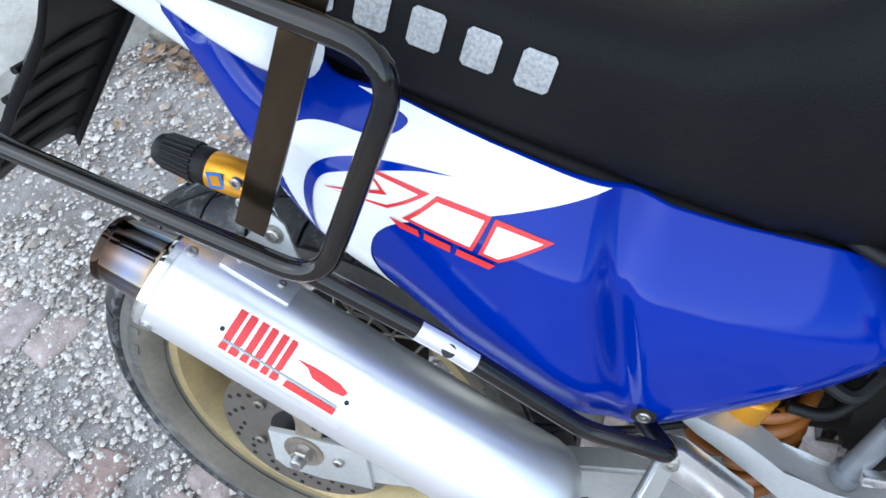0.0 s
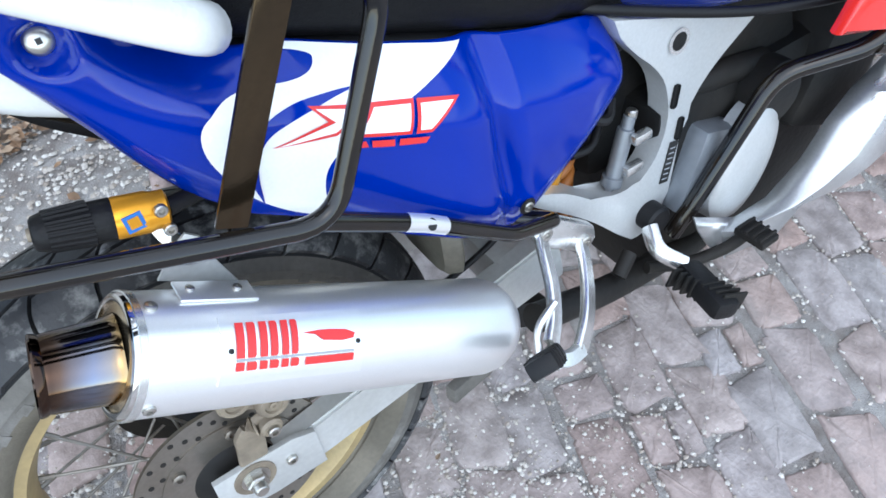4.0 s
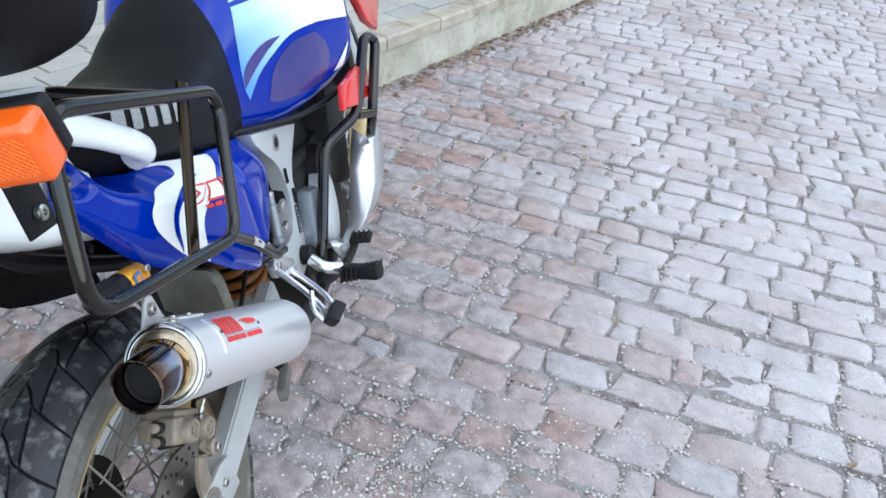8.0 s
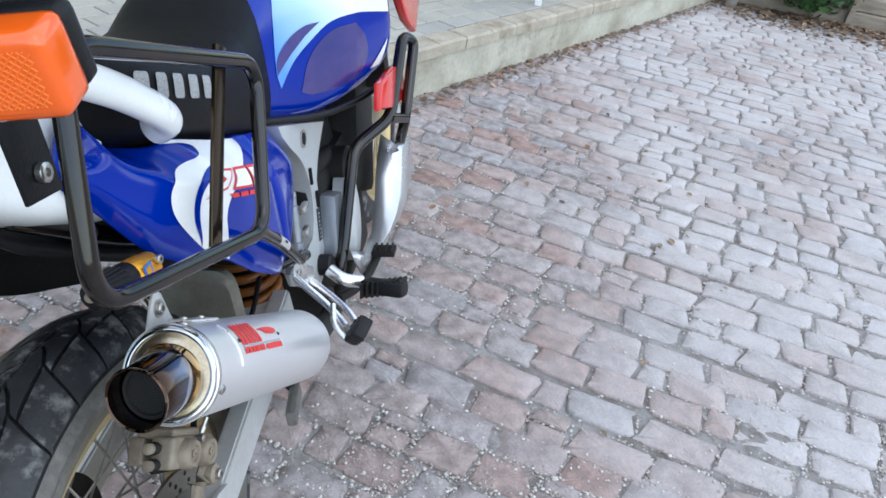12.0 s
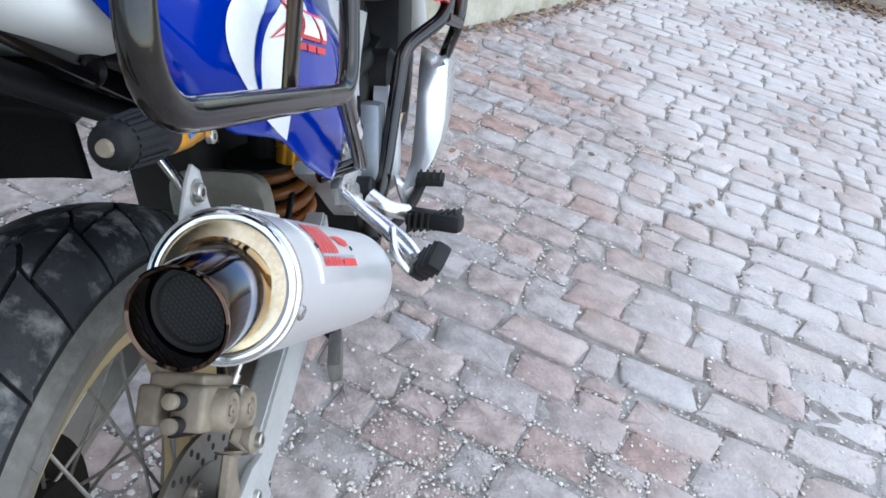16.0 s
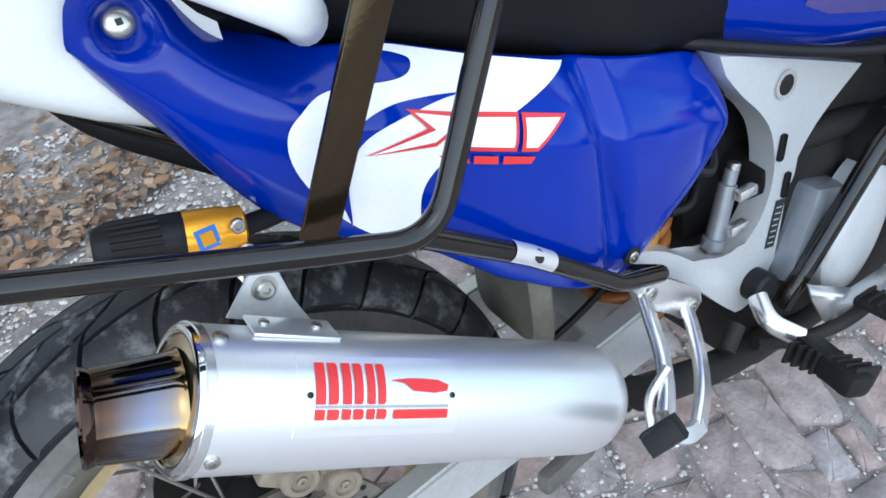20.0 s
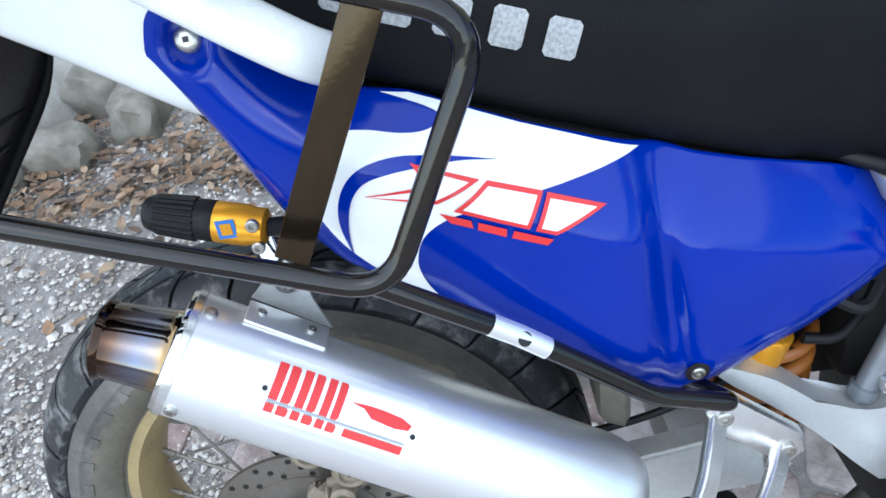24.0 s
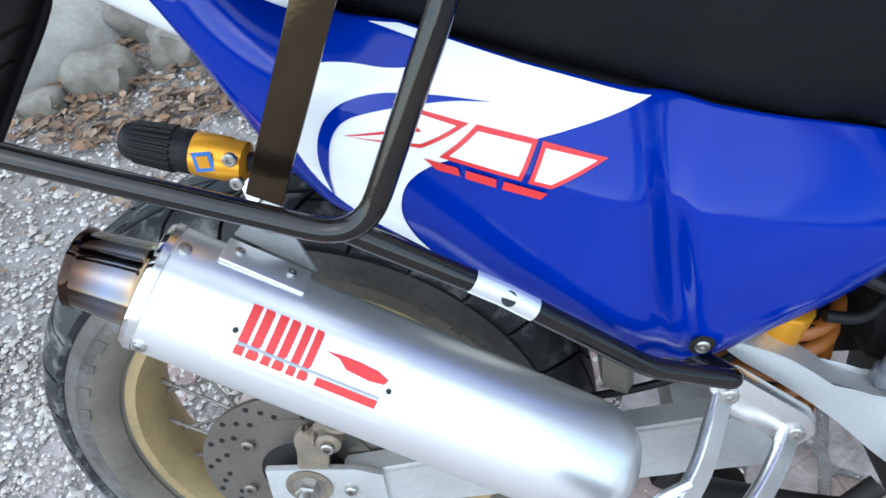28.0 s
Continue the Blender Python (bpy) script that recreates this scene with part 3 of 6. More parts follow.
for i in range(n + 1):
    p = wa.lerp(wb, i / n)
    k = 0.03 * noise.noise(p * 4) + 0.015 * noise.noise(p * 13)
    rings.append([bm.verts.new(p + wd * d + Vector((0, 0, z))) for d, z in ((k, -0.03), (0.02 + k, 0.10 + k), (0.09 + k, 0.17), (0.9, 0.25), (2.2, 0.27), (2.2, -0.03))])
for r0, r1 in zip(rings, rings[1:]):
    for k in range(5):
        bm.faces.new((r0[k], r1[k], r1[k + 1], r0[k + 1]))
tagged(part("old_step", bm, CONCRETE_PALE, smooth=40), "pale weathered concrete step with a broken edge", "step", kind="structure")

# ---- white resin chair on the terrace ----
def resin_chair(at, turn):
    root = tagged(new("garden_chair"), "white resin garden chair standing on the terrace", "chair")
    root.matrix_world = Matrix.Translation(at) @ pose(0, 0, 0, 0, 0, turn)
    for sx in (-1, 1):
        for sy in (-1, 1):
            x0, y0 = sx * 0.135, sy * 0.19
            bm = bmesh.new()
            rings = []
            for z, k, h in ((0, 1.0, 0.019), (0.2, 0.94, 0.022), (0.42, 0.88, 0.026)):
                rings.append([bm.verts.new((x0 * k + a * h, y0 * k + b * h, z)) for a, b in ((-1, -1), (1, -1), (1, 1), (-1, 1))])
            for a, b in zip(rings, rings[1:]):
                for i in range(4):
                    bm.faces.new((a[i], a[(i + 1) % 4], b[(i + 1) % 4], b[i]))
            bm.faces.new(rings[0][::-1]), bm.faces.new(rings[-1])
            bmesh.ops.bevel(bm, geom=[e for e in bm.edges if abs(e.verts[0].co.z - e.verts[1].co.z) > 0.1], offset=0.006, segments=2, affect='EDGES')
            part("leg", bm, CHAIR, root)
    part("seat", bevel_box((0.46, 0.46, 0.03), (0, 0, 0.43), 0.012), CHAIR, root)
    bm = tube(rounded([(-0.2, -0.22, 0.44), (-0.27, -0.22, 0.86), (-0.29, 0, 0.9), (-0.27, 0.22, 0.86), (-0.2, 0.22, 0.44)], 0.08), 0.018)
    part("back_frame", bm, CHAIR, root)
    for i in range(5):
        y = -0.14 + 0.07 * i
        part("back_slat", bevel_box((0.012, 0.04, 0.42), (-0.245, y, 0.66), 0.004, Euler((0, radians(-8), 0)).to_matrix()), CHAIR, root)
    for s in (-1, 1):
        part("armrest", tube(rounded([(-0.24, s * 0.25, 0.66), (0.1, s * 0.26, 0.66), (0.22, s * 0.24, 0.62), (0.2, s * 0.22, 0.43)], 0.06), 0.02, flat=0.6), CHAIR, root)
    return root

resin_chair((3.935, -0.375, TH + 0.002), -8)

# ---- motorcycle, standing on its side stand ----
bike = tagged(new("motorcycle"), "blue white and red trail motorcycle parked leaning on its side stand", "motorcycle")
bike.matrix_world = pose(0, 0, HUB_Z, -LEAN)

Y = Vector((0, 1, 0))
# rear wheel
wheel = part("rear_wheel", turned([(-0.075, 0.030), (-0.072, 0.052), (-0.05, 0.055), (-0.045, 0.034), (0.045, 0.034), (0.05, 0.06), (0.072, 0.058), (0.078, 0.030)], (0, 0, 0), Y, 36), DARK, bike, "dusty rear wheel hub with spokes")
RT, RB = 0.330, 0.238
half = []
for k in range(19):
    a = radians(73) * k / 18
    half.append((0.069 * math.sin(a) ** 0.85, RB + 0.010 + (RT - RB - 0.010) * math.cos(a) ** 0.62))
half += [(0.0695, 0.2815), (0.0700, 0.2790), (0.0712, 0.2775), (0.0712, 0.2755), (0.0703, 0.2740), (0.0704, 0.268), (0.0700, 0.264), (0.0675, 0.254), (0.0620, 0.2445), (0.0555, 0.2375), (0.0515, 0.2345), (0.0495, 0.2370), (0.0475, 0.2345), (0.043, 0.224)]
prof = [(-y, r) for y, r in reversed(half)] + half[1:] + [(0.0, RB - 0.02)]
bm = turned(prof, (0, 0, 0), Y, 120, closed=True)
for f in bm.faces:
    c = f.calc_center_median()
    r_ = math.hypot(c.x, c.z)
    f.material_index = 1 if r_ < 0.262 else 2 if r_ < 0.2935 else 0
tyre = part("tyre", bm, GROOVE, wheel, "worn black tyre with chevron tread and dusty brown sidewalls")
tyre.data.materials.append(SIDEWALL)
tyre.data.materials.append(FLANK)
for s in (1, -1):
    for i in range(26):
        a = 2 * math.pi * i / 26
        if i % 13 < 7:
            part("sidewall_bar", bevel_box((0.013 + 0.006 * (i % 3 == 1), 0.0016, 0.011), (0.2665 * math.cos(a * 0.62), s * 0.0702, 0.2665 * math.sin(a * 0.62)), 0.0, Euler((0, math.pi / 2 - a * 0.62, 0)).to_matrix()), FLANK, tyre, smooth=0)
# raised tread blocks between the grooves
def tread_point(a, lat):
    k = abs(lat) / 0.069
    ang = math.asin(min(1, k) ** (1 / 0.85))
    r = RB + 0.010 + (RT - RB - 0.010) * max(0.0, math.cos(ang)) ** 0.62
    return Vector((r * math.cos(a), lat, r * math.sin(a)))
def tread_block(lat, a0, shape, lift=0.0065):
    """shape: outline of (angle, lateral) offsets."""
    bm = bmesh.new()
    def at(a, l, h):
        q = tread_point(a0 + a, lat + l)
        return q + Vector((q.x * 0.8, q.y * 2.2, q.z * 0.8)).normalized() * h
    flat = bmesh.new()
    m = len(shape)
    cx, cy = sum(p[0] for p in shape) / m * RT, sum(p[1] for p in shape) / m
    area = sum(shape[i - 1][0] * shape[i][1] - shape[i][0] * shape[i - 1][1] for i in range(m))
    sgn = 1 if area > 0 else -1
    ins = []
    for i in range(m):
        p0, p1, p2 = (Vector((q[0] * RT, q[1])) for q in (shape[i - 1], shape[i], shape[(i + 1) % m]))
        e = (p2 - p0).normalized()
        ins.append(p1 + Vector((-e.y, e.x)) * sgn * 0.0021)
    shape = [(q.x / RT, q.y) for q in ins]
    f = flat.faces.new([flat.verts.new((a * RT, l, 0)) for a, l in shape])
    bmesh.ops.triangulate(flat, faces=[f])
    for ax, lo, hi in ((0, min(p[0] for p in shape) * RT, max(p[0] for p in shape) * RT), (1, min(p[1] for p in shape), max(p[1] for p in shape))):
        v = lo + 0.012
        while v < hi:
            co, no = [0, 0, 0], [0, 0, 0]
            co[ax], no[ax] = v, 1
            bmesh.ops.bisect_plane(flat, geom=flat.verts[:] + flat.edges[:] + flat.faces[:], plane_co=co, plane_no=no, dist=1e-5)
            v += 0.012
    ext = bmesh.ops.extrude_face_region(flat, geom=flat.faces[:])
    low = [g for g in ext["geom"] if isinstance(g, bmesh.types.BMVert)]
    lowset = set(low)
    for v in flat.verts:
        v.co = at(v.co.x / RT, v.co.y, -0.004 if v in lowset else lift)
    return flat
NT = 30
step = 2 * math.pi / NT
def shape(pts, s):
    """Fill in the long sides so that a block follows the tyre's curve."""
    out = []
    for (a, l), (b, m) in zip(pts, pts[1:] + pts[:1]):
        n = max(1, int(max(abs(b - a) * step * RT, abs(m - l)) / 0.009))
        out += [((a + (b - a) * k / n) * step, (l + (m - l) * k / n) * s) for k in range(n)]
    return out
for s in (1, -1):
    inner_block = shape([(0.00, 0.0000), (1.00, 0.0000), (1.20, 0.0120), (1.52, 0.0235), (1.62, 0.0340), (1.05, 0.0290), (0.52, 0.0235), (0.20, 0.0120)], s)
    outer_block = shape([(0.52, 0.0235), (1.05, 0.0290), (1.62, 0.0340), (1.74, 0.0460), (1.90, 0.0660), (0.90, 0.0660), (0.74, 0.0460)], s)
    for i in range(NT):
        a0 = step * (i + (0.5 if s > 0 else 0.0))
        part("tread_block", tread_block(0.0, a0, inner_block), RUBBER, wheel, smooth=35)
        part("tread_block", tread_block(0.0, a0, outer_block), SHOULDER, wheel, smooth=35)
rim_prof = [(-0.046, 0.2185), (-0.046, 0.2310), (-0.041, 0.2320), (-0.040, 0.2200), (-0.028, 0.2125), (-0.012, 0.208), (0.012, 0.208), (0.028, 0.2125), (0.040, 0.2200), (0.041, 0.2320), (0.046, 0.2310), (0.046, 0.2185), (0.03, 0.209), (0.013, 0.202), (-0.013, 0.202), (-0.03, 0.209)]
part("rim", turned(rim_prof, (0, 0, 0), Y, 96, closed=True), GOLD, wheel, "dull gold wheel rim with dust")
for i in range(36):
    a = 2 * math.pi * i / 36
    s = 1 if i % 2 else -1
    cross = 0.42 * (1 if (i // 2) % 2 else -1)
    p = Vector((0.054 * math.cos(a + cross), s * 0.060, 0.054 * math.sin(a + cross)))
    q = Vector((0.203 * math.cos(a), s * 0.008, 0.203 * math.sin(a)))
    bm = tube([p, p.lerp(q, 0.88), p.lerp(q, 0.881), q], 0.002, 6, radii=[0.002, 0.002, 0.0033, 0.0033])
    part("spoke", bm, SPOKE, wheel)
# brake disc: drilled ring, carrier and bolts
bm = turned([(-0.096, 0.086), (-0.096, 0.1205), (-0.091, 0.1205), (-0.091, 0.086)], (0, 0, 0), Y, 96, closed=True)
disc = part("brake_disc", bm, DISC, wheel, "drilled steel brake disc")
# flat dark discs paint the shade of the drilled holes
for i in range(54):
    a = 2 * math.pi * i / 54
    r = (0.093, 0.103, 0.113)[i % 3]
    part("drill_hole_shade", turned([(0, 0.0034), (0.0006, 0.0034)], (r * math.cos(a), -0.0966, r * math.sin(a)), Y, 10), MESH_DARK, disc, smooth=0)
part("disc_carrier", turned([(-0.098, 0.050), (-0.098, 0.089), (-0.088, 0.089), (-0.080, 0.050)], (0, 0, 0), Y, 48, closed=True), DISC, wheel, "dull steel disc carrier")
for i in range(6):
    a = 2 * math.pi * i / 6 + 0.3
    part("disc_bolt", bolt((0.076 * math.cos(a), -0.098, 0.076 * math.sin(a)), -Y, 0.0085, 0.006), DISC, wheel)
part("hub_core", turned([(-0.115, 0.026), (-0.098, 0.052), (-0.07, 0.060), (-0.05, 0.06)], (0, 0, 0), Y, 36), DARK, wheel, "black rubber hub seal")
part("sprocket", turned([(0.078, 0.06), (0.078, 0.105), (0.084, 0.105), (0.084, 0.06)], (0, 0, 0), Y, 48, closed=True), DARK, wheel)

# swingarm: tapered alloy beams with the axle plate
def beam(p0, p1, h0, h1, w):
    p0, p1 = Vector(p0), Vector(p1)
    d = (p1 - p0).normalized()
    z = Vector((0, 0, 1))
    z = (z - d * z.dot(d)).normalized()
    y = z.cross(d)
    bm = bmesh.new()
    rings = []
    for p, h in ((p0, h0), (p0.lerp(p1, 0.5), (h0 + h1) / 2), (p1, h1)):
        rings.append([bm.verts.new(p + z * h / 2 * a + y * w / 2 * b) for a, b in ((-1, -1), (1, -1), (1, 1), (-1, 1))])
    for a, b in zip(rings, rings[1:]):
        for i in range(4):
            bm.faces.new((a[i], a[(i + 1) % 4], b[(i + 1) % 4], b[i]))
    bm.faces.new(rings[0][::-1]), bm.faces.new(rings[-1])
    bmesh.ops.bevel(bm, geom=bm.edges[:], offset=0.004, segments=2, affect='EDGES')
    return bm
swing = part("swingarm", beam((0.055, -0.112, 0.0), (0.50, -0.095, 0.055), 0.062, 0.085, 0.032), SWING, bike, "pale anodised aluminium swingarm")
part("arm_beam", beam((0.055, 0.112, 0.0), (0.50, 0.095, 0.055), 0.062, 0.085, 0.032), SWING, swing)
part("cross_beam", bevel_box((0.07, 0.20, 0.07), (0.44, 0, 0.05), 0.006), SWING, swing)
plate = [(-0.028, 0.047), (-0.032, -0.010), (-0.018, -0.024), (0.03, -0.030), (0.10, -0.030), (0.10, 0.036), (0.072, 0.046), (0.02, 0.047)]
for s in (1, -1):
    part("axle_plate", prism(plate, s * 0.128 - 0.004, s * 0.128 + 0.004, 0.0015), SWING, swing, "flat alloy axle plate with scratches")
part("axle_washer", turned([(0, 0.018), (0.003, 0.018)], (0.016, -0.132, 0.021), -Y, 24), STEEL, swing)
part("axle_nut", turned([(0, 0.0135), (0.010, 0.0135), (0.012, 0.012)], (0.016, -0.134, 0.021), -Y, 6), STEEL, swing, "bright axle nut", smooth=20)
part("axle_end", turned([(0, 0.0085), (0.018, 0.0085), (0.020, 0.007)], (0.016, -0.136, 0.021), -Y, 16), STEEL, swing)
part("adjuster_cam", turned([(0, 0.026), (0.004, 0.026)], (0.016, -0.130, 0.021), -Y, 28), DUSTY, swing)
part("adjuster_bolt", bolt((0.062, -0.132, 0.015), -Y, 0.007, 0.006), STEEL, swing)

flap_dir = Vector((0.101, 0.022, -0.010)).normalized()
flap_rot = Matrix((flap_dir, Vector((0, 0, 1)).cross(flap_dir).normalized(), flap_dir.cross(Vector((0, 0, 1)).cross(flap_dir).normalized()))).transposed()
part("arm_buffer", bevel_box((0.088, 0.018, 0.028), (0.310, -0.157, -0.008), 0.006, flap_rot), FLANK, swing, "black rubber buffer beside the arm")
part("buffer_stem", tube([(0.34, -0.150, -0.006), (0.36, -0.11, 0.02)], 0.008, 10), DARK, swing)

# brake caliper over the disc
CR = Euler((0, radians(43), 0)).to_matrix()
CO = Vector((0.052, -0.098, 0.150))
def cal_at(u, y, w):
    """Along the caliper, out from the wheel, and across it."""
    return CO + CR @ Vector((u, 0, w)) + Vector((0, y, 0))
cal = part("brake_caliper", bevel_box((0.110, 0.030, 0.040), cal_at(0, -0.018, 0.0), 0.006, CR, 3), DUSTY, bike, "dusty bronze-grey rear brake caliper")
part("inner_half", bevel_box((0.096, 0.022, 0.036), cal_at(0.004, 0.022, 0.0), 0.006, CR, 3), DUSTY, cal)
part("bridge", bevel_box((0.070, 0.050, 0.014), cal_at(-0.006, 0.0, 0.022), 0.005, CR, 3), DUSTY, cal)
for u in (-0.022, 0.026):
    part("piston_boss", turned([(0, 0.019), (0.014, 0.019), (0.018, 0.016), (0.018, 0.011), (0.015, 0.010)], cal_at(u, -0.028, -0.001), -Y, 32), DUSTY, cal, "round tan piston housing")
    part("boss_bolt", bolt(cal_at(u, -0.043, -0.001), -Y, 0.0050, 0.003), DUSTY, cal)
for u, w in ((-0.062, 0.006), (-0.060, -0.014)):
    part("slide_pin", turned([(0, 0.0055), (0.020, 0.0055), (0.021, 0.0068), (0.027, 0.0068), (0.028, 0.005)], cal_at(u + 0.012, -0.012, w), CR @ Vector((-1, 0, 0)), 18), DUSTY, cal)
    part("pin_boot", turned([(0, 0.0075), (0.004, 0.0082), (0.006, 0.0068), (0.010, 0.0080), (0.013, 0.0066)], cal_at(u + 0.004, -0.012, w), CR @ Vector((-1, 0, 0)), 18), DARK, cal, "black rubber pin boot")
arm_pts = rounded([cal_at(0.040, -0.030, -0.022), cal_at(0.020, -0.032, -0.050), (0.030, -0.124, 0.070), (0.022, -0.126, 0.032)], 0.02)
part("caliper_bracket", ribbon(arm_pts, (1, 0, 0.4), 0.034, 0.010), DUSTY, cal, "cast bracket arm down to the axle")
part("bracket_boss", turned([(0, 0.013), (0.018, 0.013), (0.021, 0.010)], cal_at(0.036, -0.030, -0.030), -Y, 24), DUSTY, cal)
part("bracket_bolt", bolt(cal_at(0.036, -0.050, -0.030), -Y, 0.0075, 0.007), STEEL, cal)
part("pad_pin", turned([(0, 0.005), (0.010, 0.005), (0.011, 0.003)], cal_at(0.002, -0.034, 0.016), -Y, 14), STEEL, cal)
part("brake_pad", bevel_box((0.070, 0.006, 0.030), cal_at(0.0, 0.002, -0.012), 0.001, CR), DARK, cal)
part("bleed_nipple", turned([(0, 0.005), (0.012, 0.005), (0.012, 0.003), (0.024, 0.003)], cal_at(0.050, -0.016, 0.018), CR @ Vector((0.2, -0.2, 1)), 10), STEEL, cal)
part("brake_hose", tube(rounded([cal_at(0.052, -0.010, 0.010), (0.13, -0.090, 0.13), (0.22, -0.085, 0.075), (0.40, -0.075, 0.10), (0.5, -0.07, 0.15)], 0.05), 0.0045, 8), PLASTIC, cal)

# silencer
D = Vector((0.824, 0.018, -0.566)).normalized()
N = Vector((0.566, 0, 0.824)).normalized()
MO = N * MUF_N + Vector((0, MUF_Y, 0))
MR = MUF_R
def can_r(s):
    return MR + 0.004 * (s + 0.2) / 0.4
muf = part("silencer", turned([(-0.211, can_r(-0.21)), (-0.1, can_r(-0.1)), (0.1, can_r(0.1)), (0.190, can_r(0.19)), (0.205, MR + 0.001), (0.219, MR - 0.007), (0.228, MR - 0.020), (0.231, 0.02)], MO, D, 64, up=(0, 0, 1)), ALU, bike, "brushed aluminium silencer can")
part("end_band", turned([(-0.215, MR - 0.010), (-0.218, MR - 0.004), (-0.216, MR + 0.0012), (-0.210, MR + 0.0012), (-0.208, MR - 0.002)], MO, D, 64), POLISHED, muf, "polished end band")
part("end_ring", turned([(-0.212, MR - 0.001), (-0.2165, MR - 0.0002), (-0.2200, MR - 0.0016), (-0.2212, MR - 0.0044), (-0.2204, MR - 0.0072), (-0.213, MR - 0.009)], MO, D, 64, closed=True), MIRROR, muf, "mirror-bright rolled end ring")
part("end_cap", turned([(-0.2150, MR - 0.006), (-0.2180, MR - 0.0082), (-0.2192, 0.038), (-0.2196, 0.010)], MO, D, 64), CREAM, muf, "pale gold polished end cap")
P0 = MO + D * -0.216 - N * 0.005 + Y * 0.002
P1 = MO + D * -0.2725 - N * 0.0185 + Y * 0.0060
PD = (P1 - P0).normalized()
PL = (P1 - P0).length
TR = 0.0318
tp = [(-0.003, TR + 0.0070), (0.000, TR + 0.0050), (0.004, TR + 0.0042), (0.020, TR + 0.0028), (0.036, TR + 0.0014), (PL - 0.008, TR + 0.0003), (PL - 0.006, TR - 0.0002), (PL - 0.004, TR + 0.0010), (PL, TR + 0.0018), (PL + 0.0015, TR + 0.0006), (PL, TR - 0.0012), (PL - 0.02, TR - 0.0022), (0.010, TR - 0.003)]
bm = turned(tp, P0, PD, 56)
for f in [f for f in bm.faces if len(f.verts) > 4]:
    bm.faces.remove(f)
part("tail_pipe", bm, PIPE_TINT, muf, "brown heat-tinted chrome tail pipe with reflected gold and blue painted in")
part("baffle", turned([(PL - 0.026, TR - 0.0022), (PL - 0.024, TR - 0.0022)], P0, PD, 40), MESH_DARK, muf, "sooty perforated baffle")
part("baffle_collar", turned([(PL - 0.024, TR - 0.002), (PL - 0.020, TR - 0.004), (PL - 0.020, TR - 0.0075), (PL - 0.024, TR - 0.0085)], P0, PD, 40, closed=True), MESH_DARK, muf)
# black dots on the closed baffle paint the shade in its holes
bm = bmesh.new()
pu = PD.orthogonal().normalized()
pv = PD.cross(pu)
for i in range(-8, 9):
    for j in range(-8, 9):
        u, v = (i + 0.5 * (j % 2)) * 0.0034, j * 0.003
        if u * u + v * v < (TR - 0.009) ** 2:
            turned([(PL - 0.0236, 0.0012), (PL - 0.0232, 0.0012)], P0 + pu * u + pv * v, PD, 6, bm=bm)
part("perforation_shade", bm, BLACK_PRINT, muf, smooth=0)["kind"] = "stuff"
def muf_at(s, ang, lift=0.0):
    """A point on the can: s along it, ang from the side towards the top."""
    return MO + D * s + (Vector((0, -1, 0)) * math.cos(ang) + N * math.sin(ang)) * (can_r(s) + lift)
for k in range(3):
    a = radians(83 - 100 * k)
    part("rivet", bolt(muf_at(-0.202, a, -0.001), (muf_at(0, a) - MO), 0.0055, 0.004), STEEL, muf)
def on_can(poly, lift, step=0.006):
    """Outline in (along, around) metres laid onto the can."""
    bm = bmesh.new()
    f = bm.faces.new([bm.verts.new((x, z, 0)) for x, z in poly])
    bmesh.ops.triangulate(bm, faces=[f])
    lo, hi = min(p[1] for p in poly), max(p[1] for p in poly)
    v = lo + step
    while v < hi:
        bmesh.ops.bisect_plane(bm, geom=bm.verts[:] + bm.edges[:] + bm.faces[:], plane_co=(0, v, 0), plane_no=(0, 1, 0), dist=1e-6)
        v += step
    for w in bm.verts:
        w.co = muf_at(w.co.x, PLATE_A + w.co.y / MR, lift)
    return bm
def rect(x0, x1, z0, z1, skew=0.0):
    return [(x0, z0), (x1, z0), (x1 + skew, z1), (x0 + skew, z1)]
PS0, PS1, PH = -0.1515, -0.0095, 0.029
plate_bm = on_can(rect(PS0, PS1, -PH, PH), 0.0012)
rim = bmesh.ops.extrude_face_region(plate_bm, geom=plate_bm.faces[:])
for v in [g for g in rim["geom"] if isinstance(g, bmesh.types.BMVert)]:
    w = v.co - MO
    w -= D * w.dot(D)
    v.co -= w.normalized() * 0.0010
name_plate = part("name_plate", plate_bm, PLATE_MAT, muf, "thin riveted maker's plate with red print")
def soft_bar(x0, x1, z0, z1, c0, c1):
    """A bar whose right-hand corners are cut by c0 below and c1 above."""
    return [(x0, z0), (x1 - c0, z0), (x1, z0 + c0 * 1.3), (x1, z1 - c1 * 1.3), (x1 - c1, z1), (x0, z1)]
lx = PS0 + 0.013
for k, w in enumerate((0.019, 0.018, 0.017)):
    gap = w * 0.40
    part("red_bar", on_can(rect(lx, lx + gap, -0.0165, -0.0095), 0.0022), RED, name_plate)
    part("red_bar", on_can(soft_bar(lx + gap + 0.0022, lx + w, -0.0165, -0.0095, 0.0012, 0.0012), 0.0022), RED, name_plate)
    part("red_bar", on_can(rect(lx, lx + gap, -0.0062, 0.0225), 0.0022), RED, name_plate)
    part("red_bar", on_can(soft_bar(lx + gap + 0.0026, lx + w - 0.001, -0.0062, 0.0225, 0.0014, 0.0014), 0.0022), RED, name_plate)
    lx += w + 0.0026
part("grey_bar", on_can(rect(PS0 + 0.013, PS1 - 0.012, -0.0088, -0.0068), 0.0022), GREY_PRINT, name_plate)
part("red_bar", on_can(rect(lx + 0.004, PS1 - 0.012, -0.0165, -0.0100), 0.0022), RED, name_plate)
